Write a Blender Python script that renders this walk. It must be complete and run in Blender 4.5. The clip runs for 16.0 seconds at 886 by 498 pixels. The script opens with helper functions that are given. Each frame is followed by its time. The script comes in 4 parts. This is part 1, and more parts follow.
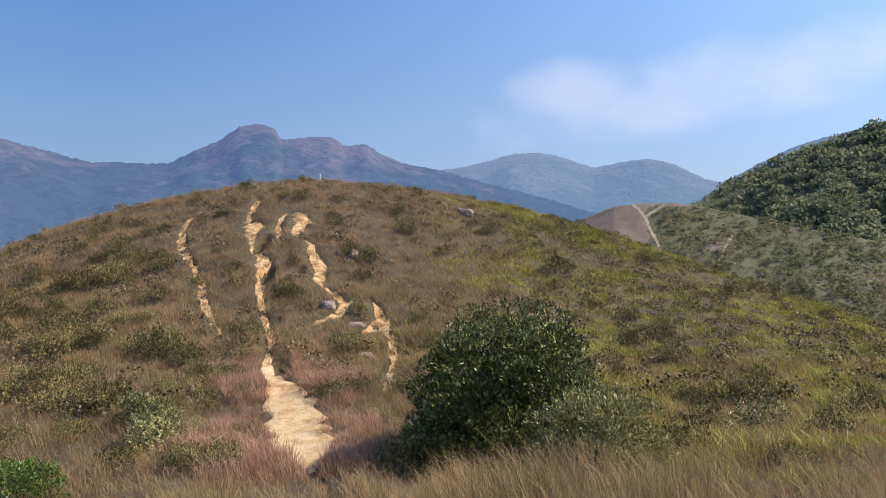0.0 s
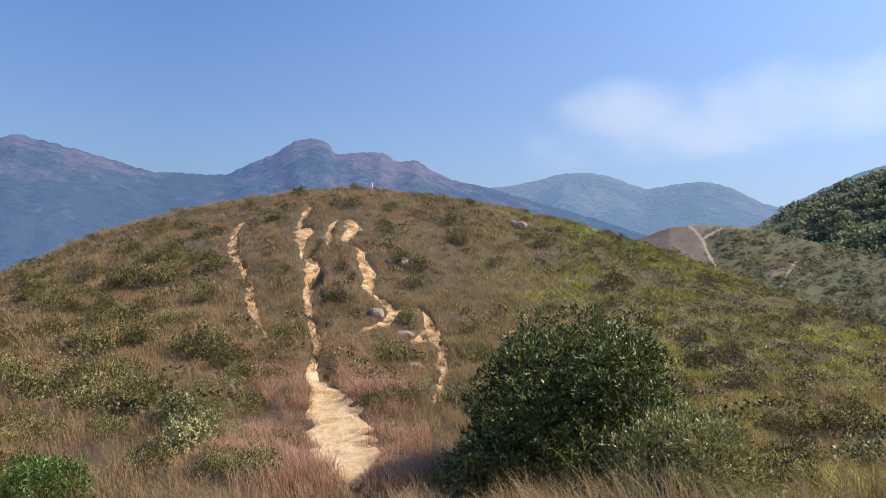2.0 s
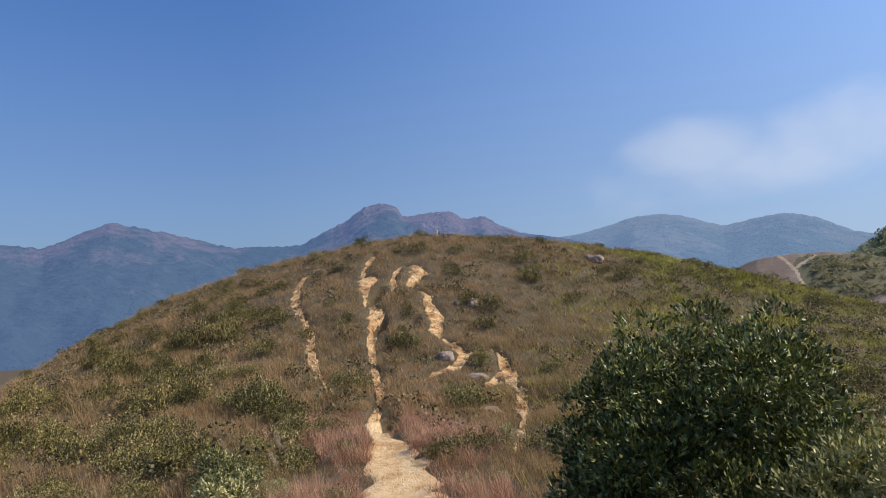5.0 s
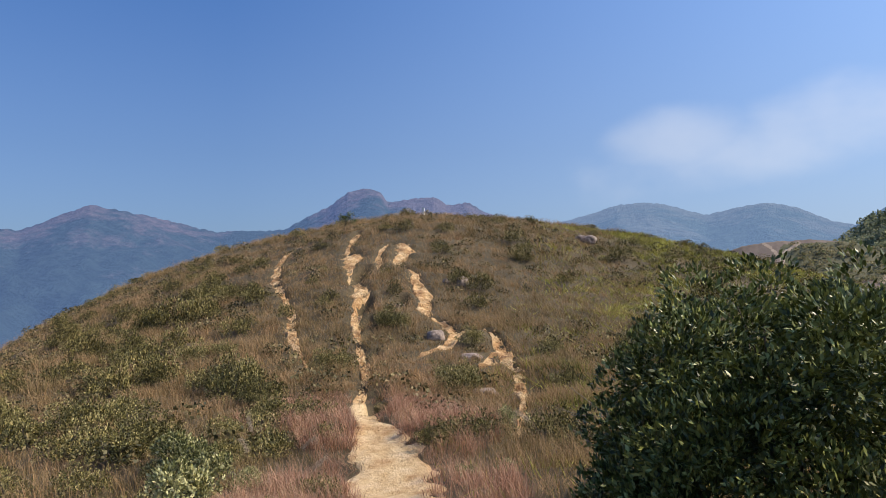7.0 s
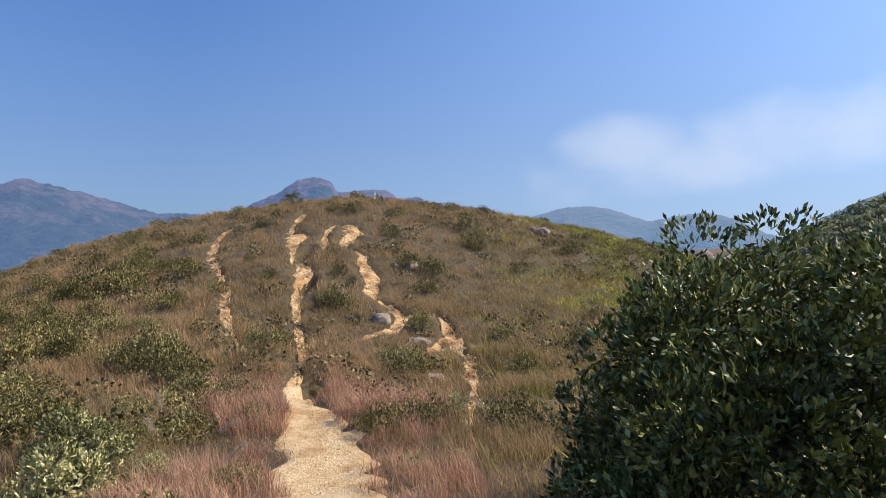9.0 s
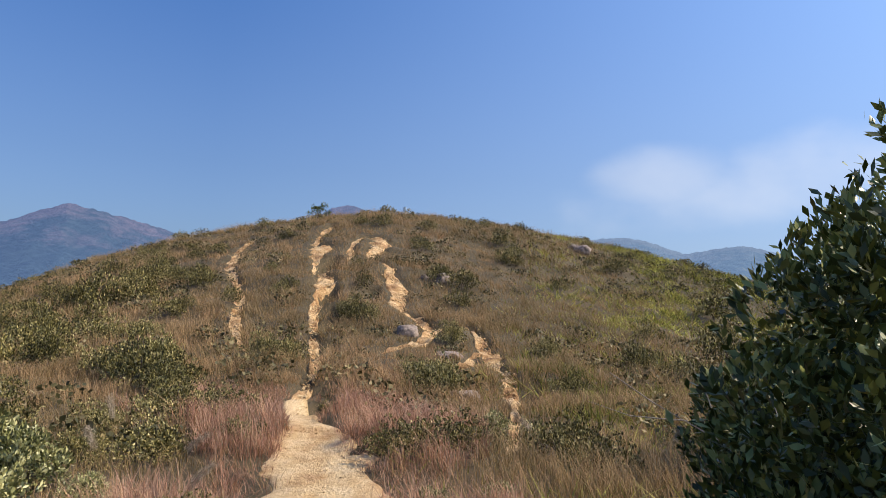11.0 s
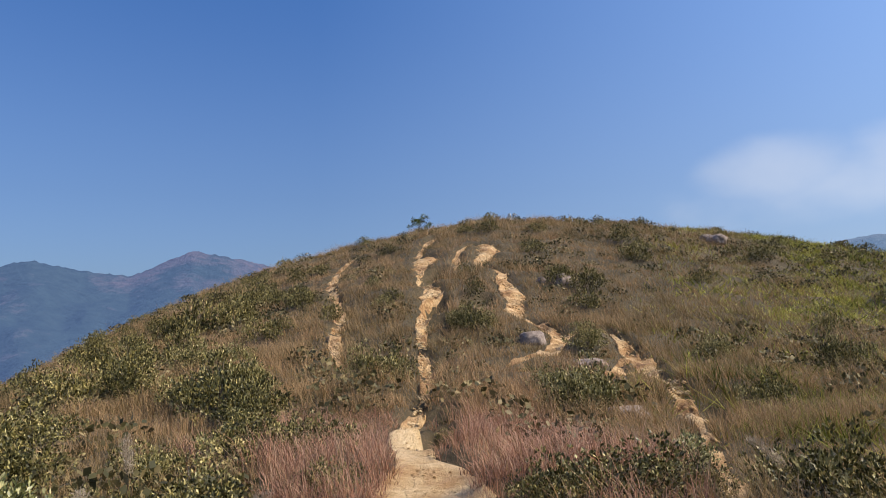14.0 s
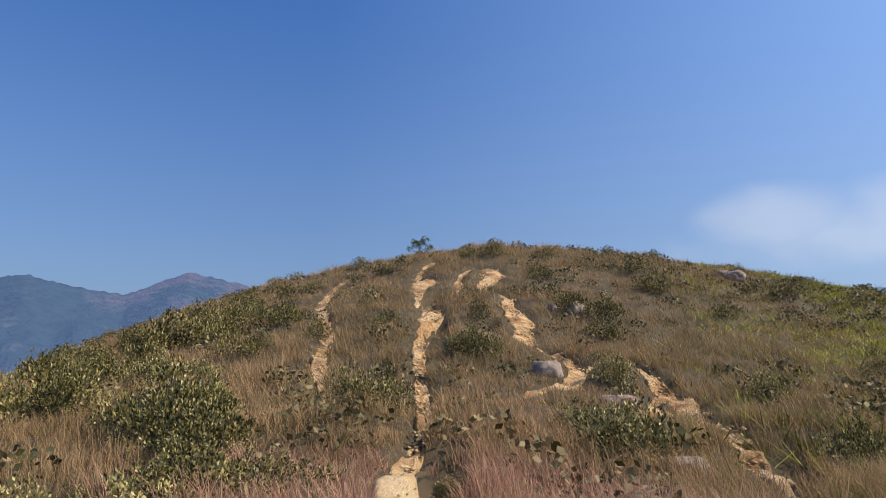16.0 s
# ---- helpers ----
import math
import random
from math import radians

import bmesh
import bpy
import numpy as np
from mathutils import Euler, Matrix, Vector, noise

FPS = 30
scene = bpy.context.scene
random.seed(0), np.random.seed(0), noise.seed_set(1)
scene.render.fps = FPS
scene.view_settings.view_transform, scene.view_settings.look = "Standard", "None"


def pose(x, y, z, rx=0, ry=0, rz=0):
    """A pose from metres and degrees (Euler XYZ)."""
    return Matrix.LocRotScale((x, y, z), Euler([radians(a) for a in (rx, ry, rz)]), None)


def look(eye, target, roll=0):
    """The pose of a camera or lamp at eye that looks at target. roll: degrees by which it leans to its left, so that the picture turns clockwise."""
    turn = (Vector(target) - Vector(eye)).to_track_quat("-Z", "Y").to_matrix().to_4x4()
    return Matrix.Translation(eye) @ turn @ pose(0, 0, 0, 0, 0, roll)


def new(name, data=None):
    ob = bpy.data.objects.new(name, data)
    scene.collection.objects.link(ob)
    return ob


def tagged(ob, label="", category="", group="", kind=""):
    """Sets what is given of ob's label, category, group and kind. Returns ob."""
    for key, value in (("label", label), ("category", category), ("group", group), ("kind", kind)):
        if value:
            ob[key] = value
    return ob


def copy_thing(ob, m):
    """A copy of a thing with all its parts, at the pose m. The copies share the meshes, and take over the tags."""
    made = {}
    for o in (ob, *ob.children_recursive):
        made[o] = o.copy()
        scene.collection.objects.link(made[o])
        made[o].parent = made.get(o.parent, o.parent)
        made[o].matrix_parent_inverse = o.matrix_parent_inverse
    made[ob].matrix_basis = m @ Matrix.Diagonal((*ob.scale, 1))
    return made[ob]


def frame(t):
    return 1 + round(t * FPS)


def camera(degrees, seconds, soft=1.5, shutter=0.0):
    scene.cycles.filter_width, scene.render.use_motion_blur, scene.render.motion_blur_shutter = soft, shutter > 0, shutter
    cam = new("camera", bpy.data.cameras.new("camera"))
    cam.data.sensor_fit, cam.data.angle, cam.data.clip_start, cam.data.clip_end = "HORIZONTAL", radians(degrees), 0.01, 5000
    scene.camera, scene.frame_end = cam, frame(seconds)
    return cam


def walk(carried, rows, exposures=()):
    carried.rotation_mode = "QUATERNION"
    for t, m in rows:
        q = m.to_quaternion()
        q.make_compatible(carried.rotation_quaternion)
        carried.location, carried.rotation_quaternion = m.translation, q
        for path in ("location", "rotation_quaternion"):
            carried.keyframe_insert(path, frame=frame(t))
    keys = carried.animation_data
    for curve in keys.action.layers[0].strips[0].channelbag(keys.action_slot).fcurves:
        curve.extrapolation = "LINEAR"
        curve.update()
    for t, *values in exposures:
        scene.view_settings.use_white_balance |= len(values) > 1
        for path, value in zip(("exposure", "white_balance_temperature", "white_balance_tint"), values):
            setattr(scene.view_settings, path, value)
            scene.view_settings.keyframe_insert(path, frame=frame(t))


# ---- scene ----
cam = camera(69.2, 16.0, 0.7)
PATH = [
    (0, (0.256, 0.455, 1.251), (0.237, 2.454, 1.194), -0.0),
    (0.5, (0.089, 0.818, 1.139), (-0.023, 2.814, 1.162), -1.5),
    (1, (0.062, 1.135, 1.091), (-0.141, 3.122, 1.192), -1.6),
    (1.5, (0.036, 1.419, 0.936), (-0.157, 3.408, 1.007), 1.1),
    (2, (-0.063, 1.663, 0.836), (-0.23, 3.656, 0.83), 1.8),
    (2.5, (-0.079, 1.96, 0.736), (-0.245, 3.952, 0.669), -0.2),
    (3, (-0.136, 2.286, 0.595), (-0.293, 4.279, 0.524), -0.3),
    (3.5, (-0.138, 2.65, 0.424), (-0.27, 4.644, 0.334), -0.8),
    (4, (-0.158, 3.182, 0.333), (-0.297, 5.174, 0.441), -2.0),
    (4.5, (-0.16, 3.692, 0.158), (-0.422, 5.665, 0.354), -3.0),
    (5, (-0.19, 4.146, -0.031), (-0.575, 6.101, 0.138), -2.2),
    (5.2, (-0.207, 4.319, -0.055), (-0.592, 6.277, 0.077), -1.7),
    (7.3, (-0.848, 5.967, -0.48), (-1.162, 7.939, -0.357), -1.8),
    (7.5, (-0.877, 6.086, -0.526), (-1.161, 8.062, -0.405), -1.4),
    (8, (-0.956, 6.434, -0.638), (-1.211, 8.415, -0.521), -0.3),
    (8.5, (-1.029, 6.731, -0.748), (-1.214, 8.719, -0.631), 1.3),
    (8.7, (-1.054, 6.902, -0.782), (-1.228, 8.892, -0.681), 0.9),
    (10.8, (-1.378, 9.479, -1.487), (-1.649, 11.45, -1.287), 0.9),
    (11, (-1.399, 9.695, -1.504), (-1.679, 11.666, -1.308), 1.9),
    (11.5, (-1.431, 10.231, -1.59), (-1.798, 12.19, -1.418), 1.9),
    (12, (-1.577, 10.695, -1.618), (-1.973, 12.651, -1.495), 0.8),
    (12.5, (-1.716, 11.176, -1.642), (-2.24, 13.095, -1.434), -3.1),
    (13, (-1.937, 11.627, -1.727), (-2.473, 13.54, -1.496), -3.8),
    (13.5, (-2.114, 12.137, -1.794), (-2.668, 14.044, -1.561), -1.6),
    (14, (-2.359, 12.661, -1.879), (-2.948, 14.555, -1.621), -2.0),
    (14.5, (-2.491, 13.178, -1.918), (-3.067, 15.065, -1.592), -1.4),
    (15, (-2.734, 13.668, -1.99), (-3.307, 15.538, -1.573), -2.0),
    (15.5, (-2.935, 14.199, -2.038), (-3.51, 16.073, -1.64), -0.8),
    (16, (-3.188, 14.675, -2.065), (-3.764, 16.556, -1.706), 0.6),
]
walk(cam, [(t, look(eye, target, roll)) for t, eye, target, roll in PATH],
     [(0, 0.38), (1, 0.2), (1.5, 0.25), (2.5, 0.5), (3.5, 0.42), (4.5, 0.22), (5, 0.12), (7.5, 0.22), (8.5, 0.33), (11, 0.27), (12, 0.4), (13, 0.2), (15, 0.12), (16, 0.12)])


# ---- world, sun ----
SUN_AZ, SUN_EL = 82.0, 44.0     # clockwise from ahead (+y), above the horizon
world = bpy.data.worlds.new("world")
scene.world = world
world.use_nodes = True
wn, wl = world.node_tree.nodes, world.node_tree.links
wn.clear()
w_out, w_bg = wn.new("ShaderNodeOutputWorld"), wn.new("ShaderNodeBackground")
sky = wn.new("ShaderNodeTexSky")
sky.sky_type = "NISHITA"
sky.sun_disc = False
sky.sun_elevation, sky.sun_rotation = radians(SUN_EL), radians(SUN_AZ)
sky.altitude, sky.air_density, sky.dust_density, sky.ozone_density = 200, 1.0, 3.2, 4.5
# one soft bank of cloud low over the hills, by direction
w_geo, w_xyz = wn.new("ShaderNodeTexCoord"), wn.new("ShaderNodeSeparateXYZ")
wl.new(w_geo.outputs["Generated"], w_xyz.inputs[0])


def wmath(op, a, b=None, c=None):
    n = wn.new("ShaderNodeMath")
    n.operation = op
    for i, v in enumerate((a, b, c)):
        if v is None:
            continue
        if isinstance(v, (int, float)):
            n.inputs[i].default_value = v
        else:
            wl.new(v, n.inputs[i])
    return n.outputs[0]


w_az = wmath("ARCTAN2", w_xyz.outputs[0], w_xyz.outputs[1])
w_el = wmath("ARCSINE", w_xyz.outputs[2])
w_noise = wn.new("ShaderNodeTexNoise")
w_noise.inputs["Scale"].default_value, w_noise.inputs["Detail"].default_value = 9.0, 3.5
w_map = wn.new("ShaderNodeMapping")
w_map.inputs["Scale"].default_value = (1, 1, 1.5)
wl.new(w_geo.outputs["Generated"], w_map.inputs[0])
wl.new(w_map.outputs[0], w_noise.inputs["Vector"])
CLOUD_AZ, CLOUD_EL, CLOUD_W, CLOUD_H = radians(23), radians(11.8), radians(17), radians(3.2)
c_u = wmath("DIVIDE", wmath("SUBTRACT", w_az, CLOUD_AZ), CLOUD_W)
c_axis = wmath("MULTIPLY_ADD", wmath("SUBTRACT", w_az, CLOUD_AZ), 0.13, CLOUD_EL)
c_v = wmath("DIVIDE", wmath("SUBTRACT", w_el, c_axis), CLOUD_H)
c_r = wmath("ADD", wmath("MULTIPLY", c_u, c_u), wmath("MULTIPLY", c_v, c_v))
c_d = wmath("SUBTRACT", wmath("MULTIPLY_ADD", w_noise.outputs[0], 2.6, -0.5), c_r)
# its rounded, brighter head
h_u = wmath("DIVIDE", wmath("SUBTRACT", w_az, radians(11.2)), radians(5.5))
h_v = wmath("DIVIDE", wmath("SUBTRACT", w_el, radians(11.9)), radians(2.4))
h_r = wmath("ADD", wmath("MULTIPLY", h_u, h_u), wmath("MULTIPLY", h_v, h_v))
c_head = wmath("SUBTRACT", wmath("MULTIPLY_ADD", w_noise.outputs[0], 2.0, 0.1), h_r)
c_d = wmath("MAXIMUM", c_d, c_head)
c_ramp = wn.new("ShaderNodeMapRange")
c_ramp.interpolation_type = "SMOOTHSTEP"
wl.new(c_d, c_ramp.inputs[0])
c_ramp.inputs[1].default_value, c_ramp.inputs[2].default_value = -0.9, 1.6
c_ramp.inputs[3].default_value, c_ramp.inputs[4].default_value = 0.0, 0.5
c_mix = wn.new("ShaderNodeMix")
c_mix.data_type = "RGBA"
wl.new(c_ramp.outputs[0], c_mix.inputs[0])
w_tint = wn.new("ShaderNodeMix")
w_tint.data_type, w_tint.blend_type = "RGBA", "MULTIPLY"
w_tint.inputs[0].default_value, w_tint.inputs[7].default_value = 1.0, (0.58, 1.0, 1.50, 1)
wl.new(sky.outputs[0], w_tint.inputs[6])
# pale haze towards the horizon
w_haze = wn.new("ShaderNodeMix")
w_haze.data_type = "RGBA"
w_low = wmath("MAXIMUM", wmath("SUBTRACT", 1.0, wmath("DIVIDE", w_el, radians(36))), 0.0)
# and towards the sun's side
w_side = wmath("MINIMUM", wmath("MAXIMUM", wmath("DIVIDE", wmath("ADD", w_az, radians(28)), radians(62)), 0.0), 1.0)
wl.new(wmath("MINIMUM", wmath("MULTIPLY_ADD", w_side, 0.30, wmath("MULTIPLY", wmath("MULTIPLY", w_low, w_low), 0.66)), 0.85), w_haze.inputs[0])
w_high = wmath("MINIMUM", wmath("MAXIMUM", wmath("DIVIDE", wmath("SUBTRACT", w_el, radians(12)), radians(25)), 0.0), 1.0)
wl.new(wmath("ADD", wmath("MULTIPLY_ADD", w_side, 0.023, 0.085), wmath("MULTIPLY", w_high, 0.024)), w_bg.inputs["Strength"])
wl.new(w_tint.outputs[2], w_haze.inputs[6])
w_haze.inputs[7].default_value = (3.9, 4.9, 6.5, 1)
wl.new(w_haze.outputs[2], c_mix.inputs[6])
c_mix.inputs[7].default_value = (6.3, 6.8, 7.9, 1)
wl.new(c_mix.outputs[2], w_bg.inputs[0])
wl.new(w_bg.outputs[0], w_out.inputs[0])

sun_data = bpy.data.lights.new("sun", "SUN")
sun_data.energy, sun_data.angle, sun_data.color = 5.0, radians(0.6), (1.0, 0.86, 0.66)
sun = new("sun", sun_data)
sun_dir = Vector((math.cos(radians(SUN_EL)) * math.sin(radians(SUN_AZ)), math.cos(radians(SUN_EL)) * math.cos(radians(SUN_AZ)), math.sin(radians(SUN_EL))))
sun.matrix_world = look(sun_dir * 60, (0, 0, 0))


# ---- materials ----
def material(name, build):
    m = bpy.data.materials.new(name)
    m.use_nodes = True
    nt = m.node_tree
    nt.nodes.clear()
    out = nt.nodes.new("ShaderNodeOutputMaterial")

    def node(kind, **values):
        n = nt.nodes.new("ShaderNode" + kind)
        for key, v in values.items():
            s = n.inputs[int(key[1:])] if key[0] == "i" and key[1:].isdigit() else n.inputs[key.replace("_", " ")]
            if hasattr(v, "is_output"):
                nt.links.new(v, s)
            else:
                s.default_value = v
        return n
    nt.links.new(build(node, nt), out.inputs[0])
    return m


def ramp(node, nt, fac, stops):
    r = node("ValToRGB", Fac=fac)
    e = r.color_ramp.elements
    while len(e) < len(stops):
        e.new(0.5)
    for k, (p, c) in zip(e, stops):
        k.position, k.color = p, (*c, 1)
    return r.outputs[0]


def noise_at(node, scale, detail=4.0, vec=None, rough=0.6):
    n = node("TexNoise", Scale=scale, Detail=detail, Roughness=rough)
    if vec is not None:
        n.id_data.links.new(vec, n.inputs["Vector"])
    return n.outputs[0]


def mixc(node, fac, a, b, mode="MIX"):
    n = node("Mix")
    n.data_type, n.blend_type = "RGBA", mode
    for v, s in ((fac, n.inputs[0]), (a, n.inputs[6]), (b, n.inputs[7])):
        if hasattr(v, "is_output"):
            n.id_data.links.new(v, s)
        elif isinstance(v, (int, float)):
            s.default_value = v
        else:
            s.default_value = (*v, 1)
    return n.outputs[2]


def math_n(node, op, a, b):
    n = node("Math")
    n.operation = op
    for v, s in ((a, n.inputs[0]), (b, n.inputs[1])):
        if hasattr(v, "is_output"):
            n.id_data.links.new(v, s)
        else:
            s.default_value = v
    return n.outputs[0]


def foliage(name, stops, tip=None, rough=0.6, trans=0.25, patch=0.22, spread=0.5, spec=0.3):
    """Leaf or blade: hue by patches of ground and by single leaf, some light passing through."""
    def build(node, nt):
        g = node("NewGeometry")
        big = noise_at(node, patch, 3.0, g.outputs["Position"])
        mid = noise_at(node, patch * 6.0, 3.0, g.outputs["Position"])
        both = math_n(node, "ADD", math_n(node, "MULTIPLY", math_n(node, "SUBTRACT", big, 0.5), 1.7), math_n(node, "MULTIPLY", math_n(node, "SUBTRACT", mid, 0.5), 1.3))
        fac = math_n(node, "ADD", both,
                     math_n(node, "ADD", math_n(node, "MULTIPLY", g.outputs["Random Per Island"], spread), 0.5 - spread / 2))
        col = ramp(node, nt, fac, stops)
        if tip:
            t = node("Attribute")
            t.attribute_name = "tip"
            col = mixc(node, math_n(node, "MULTIPLY", t.outputs["Fac"], 0.7), col, tip)
        p = node("BsdfPrincipled", Base_Color=col, Roughness=rough)
        p.inputs["Specular IOR Level"].default_value = spec
        tr = node("BsdfTranslucent", Color=col)
        m = node("MixShader", Fac=trans, i1=p.outputs[0], i2=tr.outputs[0])
        return m.outputs[0]
    return material(name, build)


def earthy(name, stops, scale, bump=0.4, rough=0.95, fine=60.0, coarse=0.6):
    def build(node, nt):
        g = node("NewGeometry")
        a = noise_at(node, scale, 8.0, g.outputs["Position"], 0.65)
        b = noise_at(node, coarse, 4.0, g.outputs["Position"])
        c = noise_at(node, fine, 4.0, g.outputs["Position"], 0.7)
        f = math_n(node, "ADD", math_n(node, "MULTIPLY", a, 0.55), math_n(node, "MULTIPLY", b, 0.45))
        col = ramp(node, nt, f, stops)
        col = mixc(node, 0.35, col, ramp(node, nt, c, [(0.3, (0.35, 0.33, 0.3)), (0.7, (1, 1, 1))]), "MULTIPLY")
        bp = node("Bump", Strength=bump, Distance=0.05, Height=math_n(node, "ADD", a, math_n(node, "MULTIPLY", c, 0.4)))
        return node("BsdfPrincipled", Base_Color=col, Roughness=rough, Normal=bp.outputs[0]).outputs[0]
    return material(name, build)


def soil_material(name, stops, wear):
    def build(node, nt):
        g = node("NewGeometry")
        pos = g.outputs["Position"]
        a = noise_at(node, 1.6, 8.0, pos, 0.62)
        b = noise_at(node, 9.0, 8.0, pos, 0.7)
        c = noise_at(node, 75.0, 4.0, pos, 0.7)
        v = node("TexVoronoi", Vector=pos, Scale=26.0)
        col = ramp(node, nt, a, stops)
        col = mixc(node, wear, col, ramp(node, nt, b, [(0.36, (0.55, 0.47, 0.40)), (0.5, (0.95, 0.93, 0.91)), (0.7, (1, 1, 1))]), "MULTIPLY")
        col = mixc(node, 0.3, col, ramp(node, nt, c, [(0.35, (0.5, 0.45, 0.4)), (0.6, (1, 1, 1))]), "MULTIPLY")
        hgt = math_n(node, "ADD", math_n(node, "MULTIPLY", b, 1.6), math_n(node, "ADD", math_n(node, "MULTIPLY", c, 0.35), math_n(node, "MULTIPLY", v.outputs["Distance"], -0.12)))
        bp = node("Bump", Strength=0.9, Distance=0.06, Height=hgt)
        return node("BsdfPrincipled", Base_Color=col, Roughness=0.95, Normal=bp.outputs[0]).outputs[0]
    return material(name, build)


M_SOIL = soil_material("sandy_soil", [(0.30, (0.46, 0.25, 0.10)), (0.41, (0.63, 0.41, 0.20)), (0.52, (0.74, 0.53, 0.29)), (0.68, (0.80, 0.62, 0.39))], 0.42)
M_BANK = soil_material("eroded_soil", [(0.34, (0.27, 0.135, 0.055)), (0.45, (0.50, 0.29, 0.125)), (0.55, (0.67, 0.44, 0.215)), (0.70, (0.79, 0.58, 0.34))], 0.8)
# brown litter, darkened further to deepen the shade in gaps between plants
M_GROUND = earthy("litter", [(0.3, (0.035, 0.026, 0.012)), (0.48, (0.075, 0.054, 0.024)), (0.68, (0.14, 0.095, 0.048))], 5.0, 0.9, 0.95, 45.0, 0.5)
M_ROCK = earthy("granite", [(0.3, (0.17, 0.12, 0.095)), (0.5, (0.30, 0.225, 0.18)), (0.7, (0.42, 0.33, 0.27))], 6.0, 0.6, 0.85, 90.0, 2.0)
M_BARK = earthy("bark", [(0.3, (0.07, 0.05, 0.035)), (0.6, (0.16, 0.12, 0.09))], 20.0, 0.5, 0.9)
M_TWIG = earthy("dry_twig", [(0.3, (0.22, 0.17, 0.13)), (0.6, (0.40, 0.34, 0.28))], 20.0, 0.3, 0.9)
M_CONCRETE = earthy("white_paint", [(0.3, (0.66, 0.66, 0.64)), (0.6, (0.80, 0.80, 0.78))], 8.0, 0.1, 0.7)
# straw-pale tips; root colours darkened as shade between the blades
M_GRASS = foliage("hill_grass", [(0.08, (0.08, 0.065, 0.019)), (0.35, (0.165, 0.121, 0.042)), (0.6, (0.28, 0.183, 0.08)), (0.92, (0.39, 0.23, 0.12))], (0.56, 0.37, 0.205), 0.8, 0.25, 0.16, 0.9, 0.1)
M_PINK = foliage("red_grass", [(0.1, (0.17, 0.08, 0.045)), (0.35, (0.32, 0.155, 0.09)), (0.6, (0.46, 0.245, 0.15)), (0.9, (0.56, 0.38, 0.24))], (0.58, 0.34, 0.24), 0.8, 0.3, 0.5, 0.9, 0.1)
M_GOLD = foliage("straw_grass", [(0.2, (0.12, 0.12, 0.035)), (0.45, (0.25, 0.18, 0.075)), (0.8, (0.36, 0.23, 0.115))], (0.44, 0.30, 0.155), 0.75, 0.3, 0.35, 0.6, 0.15)
M_FERN = foliage("fern_green", [(0.1, (0.085, 0.09, 0.018)), (0.4, (0.20, 0.198, 0.036)), (0.65, (0.37, 0.35, 0.062)), (0.9, (0.52, 0.47, 0.115))], None, 0.6, 0.25, 0.2, 0.8, 0.2)
M_LEAF = foliage("shrub_leaf", [(0.05, (0.043, 0.038, 0.010)), (0.4, (0.095, 0.081, 0.021)), (0.75, (0.20, 0.162, 0.045)), (1.0, (0.46, 0.37, 0.145))], None, 0.5, 0.05, 0.6, 1.0, 0.28)
M_NEAR = foliage("scrub_leaf", [(0.05, (0.045, 0.041, 0.011)), (0.4, (0.112, 0.097, 0.027)), (0.75, (0.25, 0.21, 0.066)), (1.0, (0.52, 0.43, 0.18))], None, 0.46, 0.06, 0.8, 1.0, 0.33)
M_HEATH = foliage("heath_leaf", [(0.1, (0.045, 0.041, 0.013)), (0.4, (0.09, 0.076, 0.026)), (0.7, (0.17, 0.13, 0.05)), (0.95, (0.30, 0.23, 0.105))], None, 0.6, 0.08, 0.3, 1.0, 0.3)
M_PALE = foliage("pale_leaf", [(0.1, (0.065, 0.072, 0.02)), (0.4, (0.15, 0.152, 0.048)), (0.7, (0.33, 0.31, 0.115)), (1.0, (0.60, 0.55, 0.27))], None, 0.4, 0.12, 0.8, 1.0, 0.5)
M_BUSH = foliage("bush_leaf", [(0.1, (0.036, 0.046, 0.009)), (0.45, (0.078, 0.094, 0.019)), (0.75, (0.165, 0.18, 0.04)), (1.0, (0.30, 0.31, 0.09))], None, 0.42, 0.05, 0.7, 1.0, 0.38)
M_BRIGHT = foliage("bright_leaf", [(0.2, (0.05, 0.09, 0.018)), (0.5, (0.095, 0.155, 0.028)), (0.8, (0.18, 0.25, 0.05))], None, 0.4, 0.25, 0.7, 0.8, 0.5)
M_FRONT = foliage("olive_leaf", [(0.1, (0.10, 0.105, 0.028)), (0.45, (0.21, 0.205, 0.066)), (0.75, (0.36, 0.335, 0.125)), (1.0, (0.50, 0.46, 0.20))], None, 0.45, 0.15, 0.7, 0.9, 0.4)
M_PLUME = foliage("seed_plume", [(0.2, (0.40, 0.31, 0.22)), (0.8, (0.58, 0.48, 0.36))], None, 0.8, 0.35, 2.0, 0.6, 0.1)
# canopy greens lightened to carry the haze of distance in their colour
M_PINE = foliage("far_canopy", [(0.1, (0.11, 0.135, 0.08)), (0.4, (0.20, 0.22, 0.125)), (0.7, (0.29, 0.30, 0.17)), (0.95, (0.38, 0.37, 0.23))], None, 0.8, 0.4, 0.03, 0.8, 0.1)
M_SCRUB = foliage("far_scrub", [(0.1, (0.13, 0.135, 0.065)), (0.5, (0.21, 0.20, 0.10)), (0.9, (0.31, 0.265, 0.15))], None, 0.9, 0.4, 0.05, 0.8, 0.1)
M_SPUR = earthy("far_heath", [(0.35, (0.075, 0.078, 0.038)), (0.5, (0.11, 0.102, 0.053)), (0.65, (0.155, 0.13, 0.074))], 0.12, 0.5, 1.0, 1.4, 0.04)
# woodland floor made paler too, with haze mixed into its base colour
M_WOODS = earthy("far_woodland_floor", [(0.35, (0.11, 0.125, 0.075)), (0.5, (0.16, 0.165, 0.10)), (0.7, (0.22, 0.20, 0.13))], 0.1, 0.3, 1.0, 1.2, 0.03)
